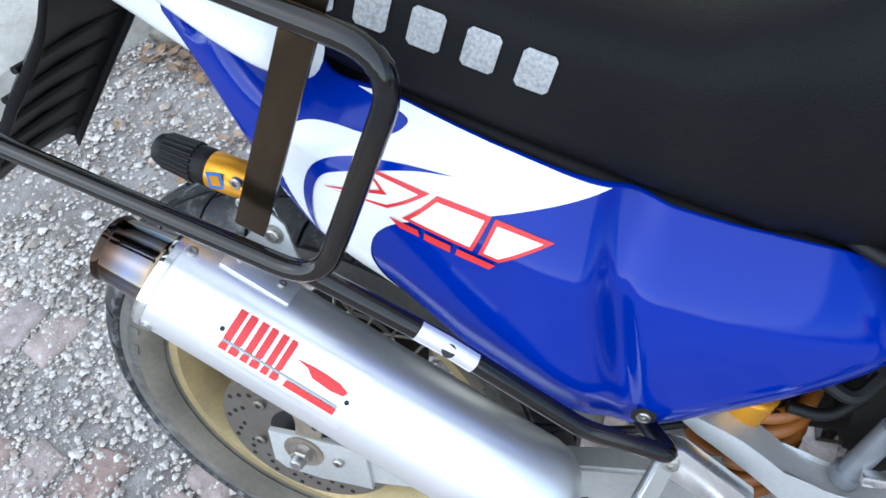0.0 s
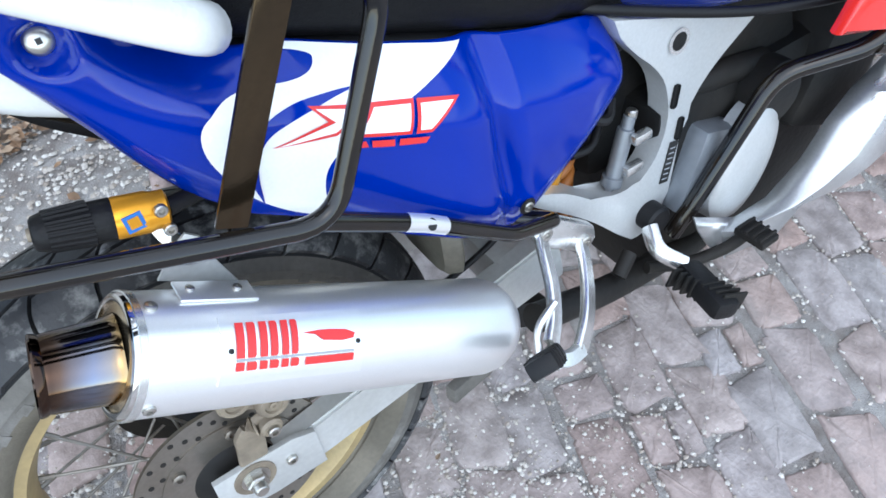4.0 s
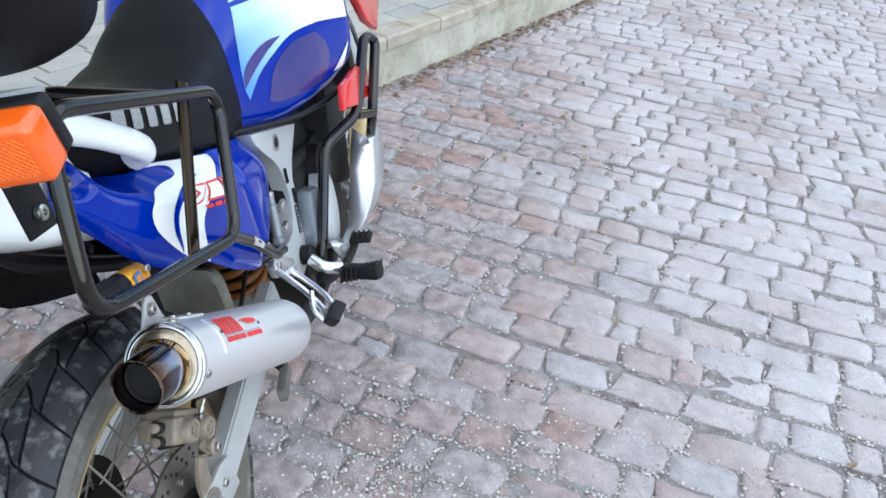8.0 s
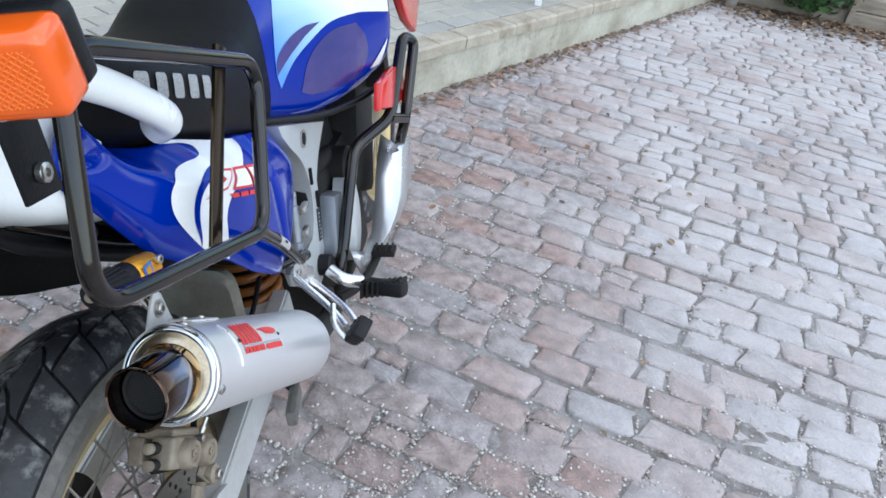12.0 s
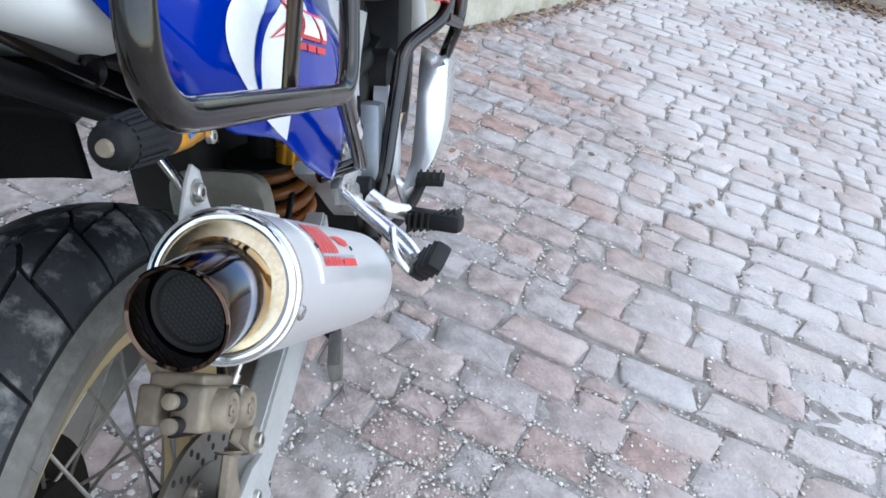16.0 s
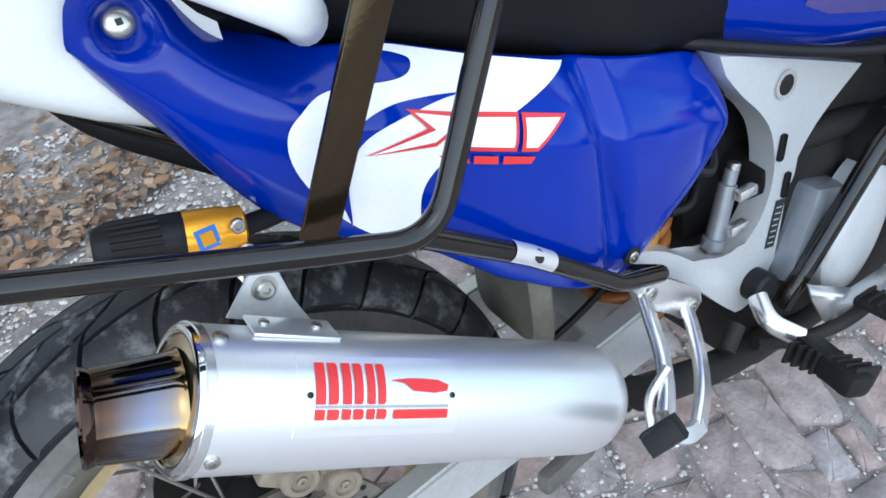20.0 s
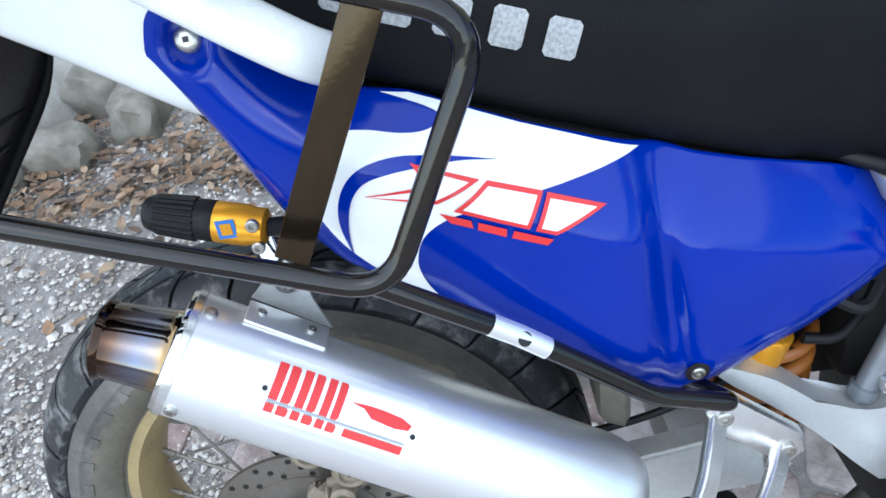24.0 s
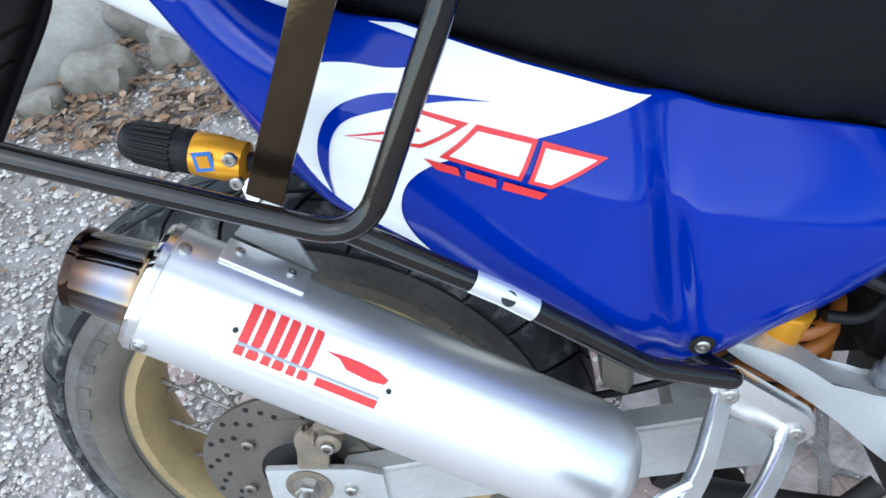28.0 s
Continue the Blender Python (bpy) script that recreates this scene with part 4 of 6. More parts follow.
part("red_streak", on_can([(lx + 0.001, 0.0105), (lx + 0.014, 0.0085), (lx + 0.022, 0.0030), (lx + 0.042, 0.0015), (PS1 - 0.013, 0.0030), (PS1 - 0.011, 0.0075), (lx + 0.046, 0.0110), (lx + 0.030, 0.0120), (lx + 0.018, 0.0120)], 0.0022), RED, name_plate)
part("grey_bar", on_can(rect(PS0 + 0.015, PS1 - 0.020, -0.0242, -0.0228), 0.0022), PLATE_MAT, name_plate)
for s in (PS0 + 0.0085, PS1 - 0.0075):
    part("plate_rivet", bolt(muf_at(s, PLATE_A, 0.001), muf_at(0, PLATE_A) - MO, 0.0024, 0.0015), BLACK_PRINT, name_plate)
# hanger strap and bracket under the rack
hang = part("hanger_bracket", prism([(0.056, 0.381), (0.030, 0.355), (0.092, 0.312), (0.082, 0.346), (0.078, 0.378), (0.068, 0.388)], -0.139, -0.1355, 0.0008), SWING, bike, "polished triangular silencer hanger")
part("hanger_foot", bevel_box((0.070, 0.028, 0.003), MO + D * -0.142 + N * (MR + 0.002) + Vector((0, 0.010, 0)), 0.0015, Matrix((D, Y, N)).transposed()), ALU, hang, "strap foot lying on the can")
for s in (-0.165, -0.122):
    part("foot_bolt", bolt(MO + D * s + N * (MR + 0.0035) + Vector((0, 0.012, 0)), N, 0.0040, 0.0025), STEEL, hang)
part("hanger_bolt", bolt((0.064, -0.139, 0.366), -Y, 0.0075, 0.006), STEEL, hang)
part("hanger_washer", turned([(0, 0.0105), (0.0015, 0.0105)], (0.064, -0.139, 0.366), -Y, 24), STEEL, hang)
part("hanger_strap", ribbon([(0.062, -0.133, 0.352), (0.060, -0.132, 0.372), (0.054, -0.128, 0.390), (0.050, -0.122, 0.408)], (1, 0.4, 0.2), 0.017, 0.004), MIRROR, hang, "bent chrome strap")

# luggage rack: bent tube loop, flat bar and struts
RY = -0.235
loop = [(0.090, RY - 0.002, 0.435), (0.167, RY - 0.004, 0.408), (0.254, RY, 0.588), (-0.095, RY, 0.712), (-0.151, RY + 0.002, 0.5215), (0.090, RY - 0.002, 0.435)]
rack = part("luggage_rack", tube(rounded(loop, 0.042, 8), 0.0088, 14), BLACK, bike, "black enamelled steel pannier rack with reflected brown painted in")
def flat_bar(p0, p1, w, t, nrm):
    p0, p1, nrm = Vector(p0), Vector(p1), Vector(nrm)
    d = (p1 - p0).normalized()
    u = nrm.cross(d).normalized()
    m = Matrix((d, u, d.cross(u))).transposed()
    return bevel_box(((p1 - p0).length, w, t), (p0 + p1) / 2, 0.0012, m)
part("flat_bar", flat_bar((0.096, -0.210, 0.428), (0.196, -0.222, 0.625), 0.026, 0.005, (0, 1, 0)), BROWN_REFLECT, rack, "flat black upright with reflected brown painted in")
part("lower_strut", tube(rounded([(0.158, -0.236, 0.414), (0.2526, -0.2175, 0.341), (0.362, -0.198, 0.243), (0.438, -0.180, 0.207), (0.398, -0.134, 0.204)], 0.014), 0.0088, 12), BLACK, rack)
bm = bmesh.new()
axis, face = Vector((0.042, 0.0075, -0.0355)).normalized(), Vector((0.45, -0.85, 0.25))
side = axis.cross(face).normalized()
face = side.cross(axis)
rings = []
for k in range(9):
    a = radians(-70 + 17.5 * k)
    d = (face * math.cos(a) + side * math.sin(a)) * 0.0093
    rings.append([bm.verts.new(Vector(p) + d) for p in ((0.232, -0.2215, 0.3575), (0.2526, -0.2175, 0.341), (0.274, -0.2140, 0.3220))])
for a, b in zip(rings, rings[1:]):
    for k in range(2):
        bm.faces.new((a[k], a[k + 1], b[k + 1], b[k]))
part("sticker", bm, PLATE_MAT, rack, "silver label wrapped round the strut")
part("badge", turned([(0, 0.006), (0.001, 0.006)], (0.2575, -0.2245, 0.3412), Vector((0.45, -0.78, 0.43)), 16), BLACK_PRINT, rack)
part("top_strut", tube([(0.11, -0.23, 0.64), (0.10, -0.12, 0.66), (0.09, 0.0, 0.665)], 0.0088, 10), BLACK, rack)
rack2 = part("luggage_rack", tube(rounded([(x, -y, z) for x, y, z in loop], 0.042, 8), 0.0088, 12), BLACK, bike, "black enamelled steel pannier rack on the far side")

# side panel
Z_HI = smooth_table([(0.006, 0.572), (0.008, 0.582), (0.012, 0.592), (0.02, 0.601), (0.034, 0.607), (0.055, 0.602), (0.08, 0.586), (0.125, 0.538), (0.15, 0.526), (0.195, 0.518), (0.276, 0.482), (0.369, 0.447), (0.45, 0.419), (0.530, 0.394), (0.556, 0.384), (0.572, 0.375), (0.586, 0.364), (0.597, 0.352), (0.603, 0.341), (0.606, 0.331)], 160)
Z_LO = smooth_table([(0.006, 0.566), (0.008, 0.558), (0.012, 0.549), (0.021, 0.533), (0.042, 0.498), (0.064, 0.456), (0.084, 0.424), (0.122, 0.388), (0.173, 0.362), (0.198, 0.346), (0.253, 0.292), (0.31, 0.250), (0.37, 0.214), (0.40, 0.201), (0.425, 0.204), (0.468, 0.222), (0.52, 0.242), (0.560, 0.260), (0.586, 0.274), (0.600, 0.286), (0.606, 0.298)], 160)
Y_OUT = smooth_table([(0.0, 0.120), (0.04, 0.139), (0.08, 0.155), (0.12, 0.171), (0.16, 0.182), (0.25, 0.187), (0.33, 0.187), (0.358, 0.182), (0.38, 0.168), (0.41, 0.165), (0.46, 0.158), (0.52, 0.146), (0.58, 0.130), (0.63, 0.108)], 120, 4)
def panel_y(x, z):
    lo, hi = lerp(Z_LO, x), lerp(Z_HI, x)
    v = min(1.0, max(0.0, (z - lo) / max(hi - lo, 1e-4)))
    y = lerp(Y_OUT, x)
    front = min(1.0, max(0.0, (x - 0.380) / 0.035))
    front = front * front * (3 - 2 * front)
    rear_roll = 0.050 * max(0.0, (v - 0.68) / 0.32) ** 1.7 * min(1.0, max(0.0, (x - 0.03) / 0.05))
    front_roll = 0.038 * max(0.0, 1 - (hi - z) / 0.070) ** 1.55
    y -= rear_roll * (1 - front) + front_roll * front
    y += 0.007 * front * math.exp(-((v - 0.5) / 0.25) ** 2) * max(0.0, 1 - (x - 0.40) / 0.2)
    y -= 0.018 * (max(0.0, (0.30 - v) / 0.30) ** 2.0 * (1 - front) + max(0.0, 1 - (z - lo) / 0.045) ** 2.0 * front)
    # crease running down the panel, and the dished knee in front of it
    cx = 0.372 + 0.03 * (1 - v) ** 1.5
    y -= 0.011 * math.exp(-((x - cx) / 0.012) ** 2) * math.sin(math.pi * v) if x > 0.3 else 0
    # hollow under the grab handle
    y -= 0.040 * math.exp(-((x - 0.105) / 0.030) ** 2 - ((z - 0.552 + 0.45 * (x - 0.105)) / 0.026) ** 2)
    # round hollow about the tail screw
    y -= 0.018 * math.exp(-(((x - 0.041) ** 2 + (z - 0.573) ** 2) / 0.0165 ** 2) ** 2)
    return -y
bm = bmesh.new()
nx, nv = 240, 80
cols = []
for i in range(nx + 1):
    x = 0.006 + 0.600 * i / nx
    lo, hi = lerp(Z_LO, x), lerp(Z_HI, x)
    col = []
    for j in range(nv + 1):
        z = lo + (hi - lo) * j / nv
        col.append(bm.verts.new((x, panel_y(x, z), z)))
    cols.append(col)
for a, b in zip(cols, cols[1:]):
    for j in range(nv):
        bm.faces.new((a[j], b[j], b[j + 1], a[j + 1]))
panel = part("side_panel", bm, BLUE, bike, "glossy blue side panel with white swoosh", smooth=80)
sol = panel.modifiers.new("thickness", 'SOLIDIFY')
sol.thickness, sol.offset = 0.006, -1
def curve(pts, n=6):
    """A closed smooth outline through points."""
    P = [Vector((x, z)) for x, z in pts]
    out = []
    m = len(P)
    for i in range(m):
        a, b, c, d = P[i - 1], P[i], P[(i + 1) % m], P[(i + 2) % m]
        for k in range(n):
            t = k / n
            q = 0.5 * (2 * b + (c - a) * t + (2 * a - 5 * b + 4 * c - d) * t * t + (3 * b - a - 3 * c + d) * t ** 3)
            out.append((q.x, q.y))
    return out
def spline(pts, n=6):
    """An open smooth line through points."""
    P = [Vector(p) for p in pts]
    P = [P[0] * 2 - P[1]] + P + [P[-1] * 2 - P[-2]]
    out = []
    for a, b, c, d in zip(P, P[1:], P[2:], P[3:]):
        for k in range(n):
            t = k / n
            q = 0.5 * (2 * b + (c - a) * t + (2 * a - 5 * b + 4 * c - d) * t * t + (3 * b - a - 3 * c + d) * t ** 3)
            out.append((q.x, q.y))
    return out + [tuple(P[-2])]
def clip_in(poly):
    return [(x, min(max(z, lerp(Z_LO, x) + 0.002), lerp(Z_HI, x) - 0.001)) for x, z in poly]
white = spline([(0.174, 0.5200), (0.192, 0.5135), (0.207, 0.5065), (0.216, 0.4995), (0.207, 0.4945), (0.186, 0.4965), (0.160, 0.502), (0.132, 0.502), (0.110, 0.488), (0.107, 0.459), (0.124, 0.420), (0.150, 0.388), (0.198, 0.348)])
white += spline([(0.198, 0.348), (0.188, 0.372), (0.184, 0.396), (0.192, 0.418), (0.214, 0.432), (0.245, 0.4375), (0.270, 0.440)])[1:]
white += [(0.30, 0.441), (0.367, 0.4447), (0.320, 0.4640), (0.276, 0.4815), (0.235, 0.4995), (0.212, 0.5095), (0.195, 0.5170)]
part("white_swoosh", on_surface(clip_in(white), panel_y, 0.0012), WHITE, panel, smooth=80)
inner = spline([(0.256, 0.466), (0.215, 0.478), (0.183, 0.484), (0.155, 0.480), (0.137, 0.463), (0.129, 0.437), (0.134, 0.402)]) + spline([(0.134, 0.402), (0.136, 0.432), (0.144, 0.456), (0.160, 0.470), (0.190, 0.4745), (0.225, 0.4725), (0.256, 0.466)])[:-1]
part("blue_swoosh", on_surface(inner, panel_y, 0.0020), BLUE, panel, smooth=80)
# model mark: plain slanted wedges, red edge and white core, with small red bars under them
def block(pts, k):
    """The outline drawn in by k."""
    out = []
    n = len(pts)
    for i in range(n):
        a, b, c = Vector(pts[i - 1]), Vector(pts[i]), Vector(pts[(i + 1) % n])
        e1, e2 = (b - a).normalized(), (c - b).normalized()
        n1, n2 = Vector((-e1.y, e1.x)), Vector((-e2.y, e2.x))
        out.append(b + (n1 + n2) * (k / max(0.3, 1 + n1.dot(n2))))
    return [(p.x, p.y) for p in out]
def wound(pts):
    return pts[::-1] if sum(pts[i - 1][0] * pts[i][1] - pts[i][0] * pts[i - 1][1] for i in range(len(pts))) < 0 else pts
MARKS = [[(0.1530, 0.4575), (0.2060, 0.4455), (0.2395, 0.4580), (0.1905, 0.4790), (0.2020, 0.4610)],
         [(0.2170, 0.4380), (0.2445, 0.4565), (0.2850, 0.4405), (0.2715, 0.4155)],
         [(0.2760, 0.4135), (0.2880, 0.4390), (0.3320, 0.4215), (0.2915, 0.4075)]]
for pts in MARKS:
    part("red_shape", on_surface(wound(pts), panel_y, 0.0026), RED, panel, smooth=80)
    part("white_shape", on_surface(block(wound(pts), 0.0034), panel_y, 0.0032), WHITE, panel, smooth=80)
for pts in ([(0.2060, 0.4380), (0.2290, 0.4288), (0.2300, 0.4222), (0.2140, 0.4285)], [(0.2342, 0.4267), (0.2547, 0.4183), (0.2538, 0.4118), (0.2332, 0.4204)], [(0.2598, 0.4162), (0.2890, 0.4040), (0.2838, 0.3998), (0.2578, 0.4102)]):
    part("red_bar", on_surface(wound(pts), panel_y, 0.0026), RED, panel, smooth=80)
part("tail_screw", turned([(0, 0.0105), (0.004, 0.0105), (0.0065, 0.0085), (0.0075, 0.004)], (0.040, -0.1195, 0.5745), Vector((0, -1, 0.25)), 24), STEEL, panel, "bright domed screw")
# dark disc painting the shade in the screw's slot
part("screw_slot_shade", turned([(0, 0.003), (0.0012, 0.003)], (0.040, -0.1268, 0.5763), Vector((0, -1, 0.25)), 4), BLACK_PRINT, panel, smooth=0)
SY = panel_y(0.409, 0.2335)
part("panel_screw", bolt((0.409, SY - 0.0015, 0.2335), -Y, 0.0065, 0.004), STEEL, panel)
# flat dark disc painting the shade of the recess about the screw
part("screw_cup_shade", turned([(0, 0.011), (0.0015, 0.011), (0.0015, 0.008)], (0.409, SY - 0.0008, 0.2335), Vector((0.1, -1, -0.15)), 24), DARK, panel)
far = part("side_panel", prism([(x, z) for x, z in Z_LO if x > 0.42] + [(x, z) for x, z in reversed(Z_HI) if x > 0.42], 0.13, 0.136), BLUE, bike, "blue side panel of the far side")

# seat
S_LO = [(-0.06, 0.610), (0.05, 0.575), (0.195, 0.522), (0.369, 0.449), (0.573, 0.370), (0.64, 0.36)]
seat_sections = []
for i in range(30):
    x = -0.10 + 0.77 * i / 29
    lo = 0.580 - 0.39 * x if x > 0.0 else 0.580 - 0.30 * x
    hi = lo + lerp([(-0.1, 0.06), (-0.06, 0.09), (0.1, 0.127), (0.3, 0.130), (0.42, 0.145), (0.50, 0.19), (0.56, 0.25), (0.62, 0.305), (0.66, 0.335), (0.68, 0.335)], x)
    hw = lerp([(-0.1, 0.055), (0.0, 0.078), (0.06, 0.100), (0.11, 0.130), (0.17, 0.143), (0.3, 0.140), (0.45, 0.130), (0.55, 0.122), (0.62, 0.108), (0.66, 0.092), (0.68, 0.06)], x)
    seat_sections.append((x, 0, hw, lo, hi, 4.2 if x < 0.5 else 3.2))
seat = part("seat", loft(seat_sections, 40), SEAT, bike, "black grained vinyl seat with silver lettering", smooth=80)
def seat_y(x, z):
    i = min(len(seat_sections) - 2, max(0, int((x + 0.10) / 0.77 * 29)))
    a, b = seat_sections[i], seat_sections[i + 1]
    t = min(1, max(0, (x - a[0]) / (b[0] - a[0])))
    hw, lo, hi, pw = (a[k] + (b[k] - a[k]) * t for k in (2, 3, 4, 5))
    s = min(0.999, abs((z - (lo + hi) / 2) / ((hi - lo) / 2)))
    return -hw * (1 - s ** pw) ** (1 / pw)
def on_seat(u, v):
    return (0.139 + 0.94 * u + 0.33 * v, 0.586 - 0.345 * u + 0.94 * v)
for i in range(5):
    u0 = 0.0405 * i + 0.003
    c, w = 0.003, 0.025
    q = [on_seat(u0 + a, v) for a, v in ((c, 0.002), (w - c, 0.002), (w, c + 0.002), (w, 0.031 - c), (w - c, 0.031), (c, 0.031), (0.0, 0.031 - c), (0.0, c + 0.002))]
    part("silver_block", on_surface(q, seat_y, 0.0014), SILVER_PRINT, seat, smooth=80)

# dark body added to keep the gap between seat and panel dark
filler = part("under_seat_filler", loft([(0.06, 0, 0.10, 0.50, 0.56, 3), (0.20, 0, 0.122, 0.42, 0.525, 4), (0.40, 0, 0.120, 0.34, 0.445, 4), (0.58, 0, 0.10, 0.30, 0.38, 4), (0.66, 0, 0.09, 0.30, 0.36, 4)], 24), PLASTIC, bike, "dark filler body added under the seat", smooth=60)

# fuel tank
tank_sections = []
for i in range(30):
    x = 0.535 + 0.60 * i / 29
    hw = lerp([(0.535, 0.100), (0.60, 0.115), (0.65, 0.130), (0.72, 0.160), (0.82, 0.210), (0.98, 0.250), (1.08, 0.22), (1.135, 0.15)], x)
    lo = lerp([(0.535, 0.395), (0.57, 0.376), (0.65, 0.342), (0.73, 0.316), (0.9, 0.305), (1.135, 0.32)], x)
    hi = lerp([(0.535, 0.52), (0.58, 0.60), (0.64, 0.655), (0.72, 0.690), (0.85, 0.712), (1.0, 0.70), (1.135, 0.64)], x)
    tank_sections.append((x, 0, hw, lo, hi, 3.7))
tank = part("fuel_tank", loft(tank_sections, 44), BLUE, bike, "glossy blue fuel tank with white and light blue flashes", smooth=80)
def tank_y(x, z):
    i = min(28, max(0, int((x - 0.535) / 0.60 * 29)))
    a, b = tank_sections[i], tank_sections[i + 1]
    t = min(1, max(0, (x - a[0]) / (b[0] - a[0])))
    hw, lo, hi, pw = (a[k] + (b[k] - a[k]) * t for k in (2, 3, 4, 5))
    s = min(0.999, abs((z - (lo + hi) / 2) / ((hi - lo) / 2)))
    return -hw * (1 - s ** pw) ** (1 / pw)
flash = spline([(0.647, 0.597), (0.748, 0.589), (0.833, 0.568), (0.900, 0.549), (0.976, 0.529)]) + spline([(0.970, 0.467), (0.900, 0.485), (0.833, 0.500), (0.767, 0.503), (0.716, 0.486), (0.665, 0.463), (0.622, 0.428)]) + spline([(0.614, 0.455), (0.620, 0.494), (0.634, 0.562)])[:-1]
part("fading_flash", on_surface(flash, tank_y, 0.0010), FADE, tank, smooth=80)
part("fading_flash", on_surface(spline([(0.683, 0.654), (0.732, 0.636), (0.798, 0.610), (0.880, 0.570)]) + spline([(0.830, 0.580), (0.757, 0.595), (0.702, 0.604), (0.648, 0.605)]), tank_y, 0.0012), FADE, tank, smooth=80)
part("violet_leaf", on_surface(spline([(0.738, 0.510), (0.700, 0.513), (0.662, 0.504), (0.624, 0.482), (0.614, 0.452)]) + spline([(0.632, 0.462), (0.658, 0.476), (0.698, 0.496)]), tank_y, 0.0022), VIOLET, tank, smooth=80)
part("violet_flash", on_surface(spline([(0.676, 0.402), (0.694, 0.446), (0.726, 0.472), (0.770, 0.487), (0.830, 0.483)]) + spline([(0.862, 0.450), (0.870, 0.410), (0.840, 0.376), (0.770, 0.376), (0.705, 0.386)]), tank_y, 0.0010), VIOLET, tank, smooth=80)
part("white_flash", on_surface([(0.893, 0.372), (0.960, 0.415), (0.945, 0.365)], tank_y, 0.0016), WHITE, tank, smooth=80)
part("white_flash", on_surface([(0.822, 0.695), (0.885, 0.683), (0.933, 0.666), (0.947, 0.630), (0.900, 0.665)], tank_y, 0.0016), WHITE, tank, smooth=80)
part("tank_trim", tube(rounded([(0.535, -0.088, 0.398), (0.56, -0.108, 0.392), (0.62, -0.124, 0.372), (0.68, -0.137, 0.352), (0.75, -0.160, 0.334), (0.85, -0.195, 0.322), (0.98, -0.232, 0.322)], 0.04), 0.0065, 12), PLASTIC, tank, "black rubber trim under the tank")
part("filler_cap", turned([(0, 0.05), (0.006, 0.05), (0.010, 0.042), (0.012, 0.02)], (0.80, 0, 0.706), Vector((0, 0, 1)), 40), STEEL, tank, "round steel filler cap")

# tail and mudguard
tail_sections = []
for i in range(14):
    x = -0.30 + 0.40 * i / 13
    tail_sections.append((x, 0, lerp([(-0.3, 0.07), (-0.2, 0.095), (0.0, 0.107), (0.1, 0.112)], x), lerp([(-0.3, 0.65), (-0.15, 0.605), (-0.08, 0.562), (-0.04, 0.536), (0.0, 0.508), (0.1, 0.456)], x), 0.672 - 0.20 * x, 5.0))
tail = part("tail_cowl", loft(tail_sections, 36), WHITE, bike, "white plastic tail cowl", smooth=80)
guard_path = [(0.30, 0.312), (0.25, 0.340), (0.20, 0.366), (0.15, 0.392), (0.103, 0.422), (0.06, 0.452), (0.015, 0.488), (-0.014, 0.522), (-0.034, 0.560), (-0.07, 0.605), (-0.12, 0.622), (-0.165, 0.585), (-0.205, 0.510), (-0.272, 0.433), (-0.335, 0.362), (-0.392, 0.297)]
bm = bmesh.new()
rings = []
for i, (x, z) in enumerate(spline(guard_path, 4)):
    hw = lerp([(-0.25, 0.080), (-0.12, 0.036), (-0.05, 0.034), (0.04, 0.038), (0.10, 0.054), (0.2, 0.058)], x)
    rings.append([bm.verts.new(p) for p in ((x, -hw, z - 0.018), (x, -hw, z), (x, -hw * 0.8, z + 0.012), (x, 0.01, z + 0.018), (x, 0.09, z + 0.012), (x, 0.105, z), (x, 0.105, z - lerp([(0.0, 0.018), (0.1, 0.07), (0.3, 0.07)], x)))])
for a, b in zip(rings, rings[1:]):
    for k in range(6):
        bm.faces.new((a[k], a[k + 1], b[k + 1], b[k]))
guard = part("rear_mudguard", bm, PLASTIC, bike, "black plastic inner mudguard and tail flap", smooth=60)
sol = guard.modifiers.new("thickness", 'SOLIDIFY')
sol.thickness = 0.004
strip = tube(rounded([(0.00, -0.054, 0.520), (0.04, -0.056, 0.490), (0.09, -0.058, 0.452), (0.14, -0.060, 0.417), (0.18, -0.062, 0.395)], 0.03), 0.015, 12, flat=0.45)
for k in range(5):
    x = -0.235 - 0.032 * k
    part("flap_rib", tube([(x, -0.075, 0.482 + 1.12 * (x + 0.235)), (x, 0.098, 0.482 + 1.12 * (x + 0.235))], 0.0045, 8), PLASTIC, guard)
part("side_strip", strip, BLACK, guard, "glossy black strip along the mudguard")
part("strip_boss", turned([(0, 0.0125), (0.008, 0.0125), (0.010, 0.010), (0.006, 0.007)], (0.093, -0.060, 0.450), Vector((-0.35, -0.9, 0)), 24), PLASTIC, guard)
# black plate added to darken the bright gap under the tail cowl
part("gap_filler_panel", prism([(0.0, 0.50), (0.0, 0.465), (0.12, 0.405), (0.30, 0.335), (0.30, 0.50), (0.10, 0.53)], 0.055, 0.063), PLASTIC, guard)
part("plate_bracket", prism([(-0.27, 0.50), (-0.34, 0.36), (-0.44, 0.24), (-0.48, 0.26), (-0.40, 0.42), (-0.33, 0.52)], -0.100, -0.096), PLASTIC, guard, "flat steel number plate bracket")
handle = part("grab_handle", tube(rounded([(-0.10, -0.10, 0.715), (-0.05, -0.145, 0.690), (0.00, -0.168, 0.660), (0.05, -0.178, 0.628), (0.105, -0.180, 0.588), (0.134, -0.175, 0.566), (0.146, -0.150, 0.552)], 0.03), 0.0195, 18, flat=0.85), WHITE, bike, "white passenger grab handle")

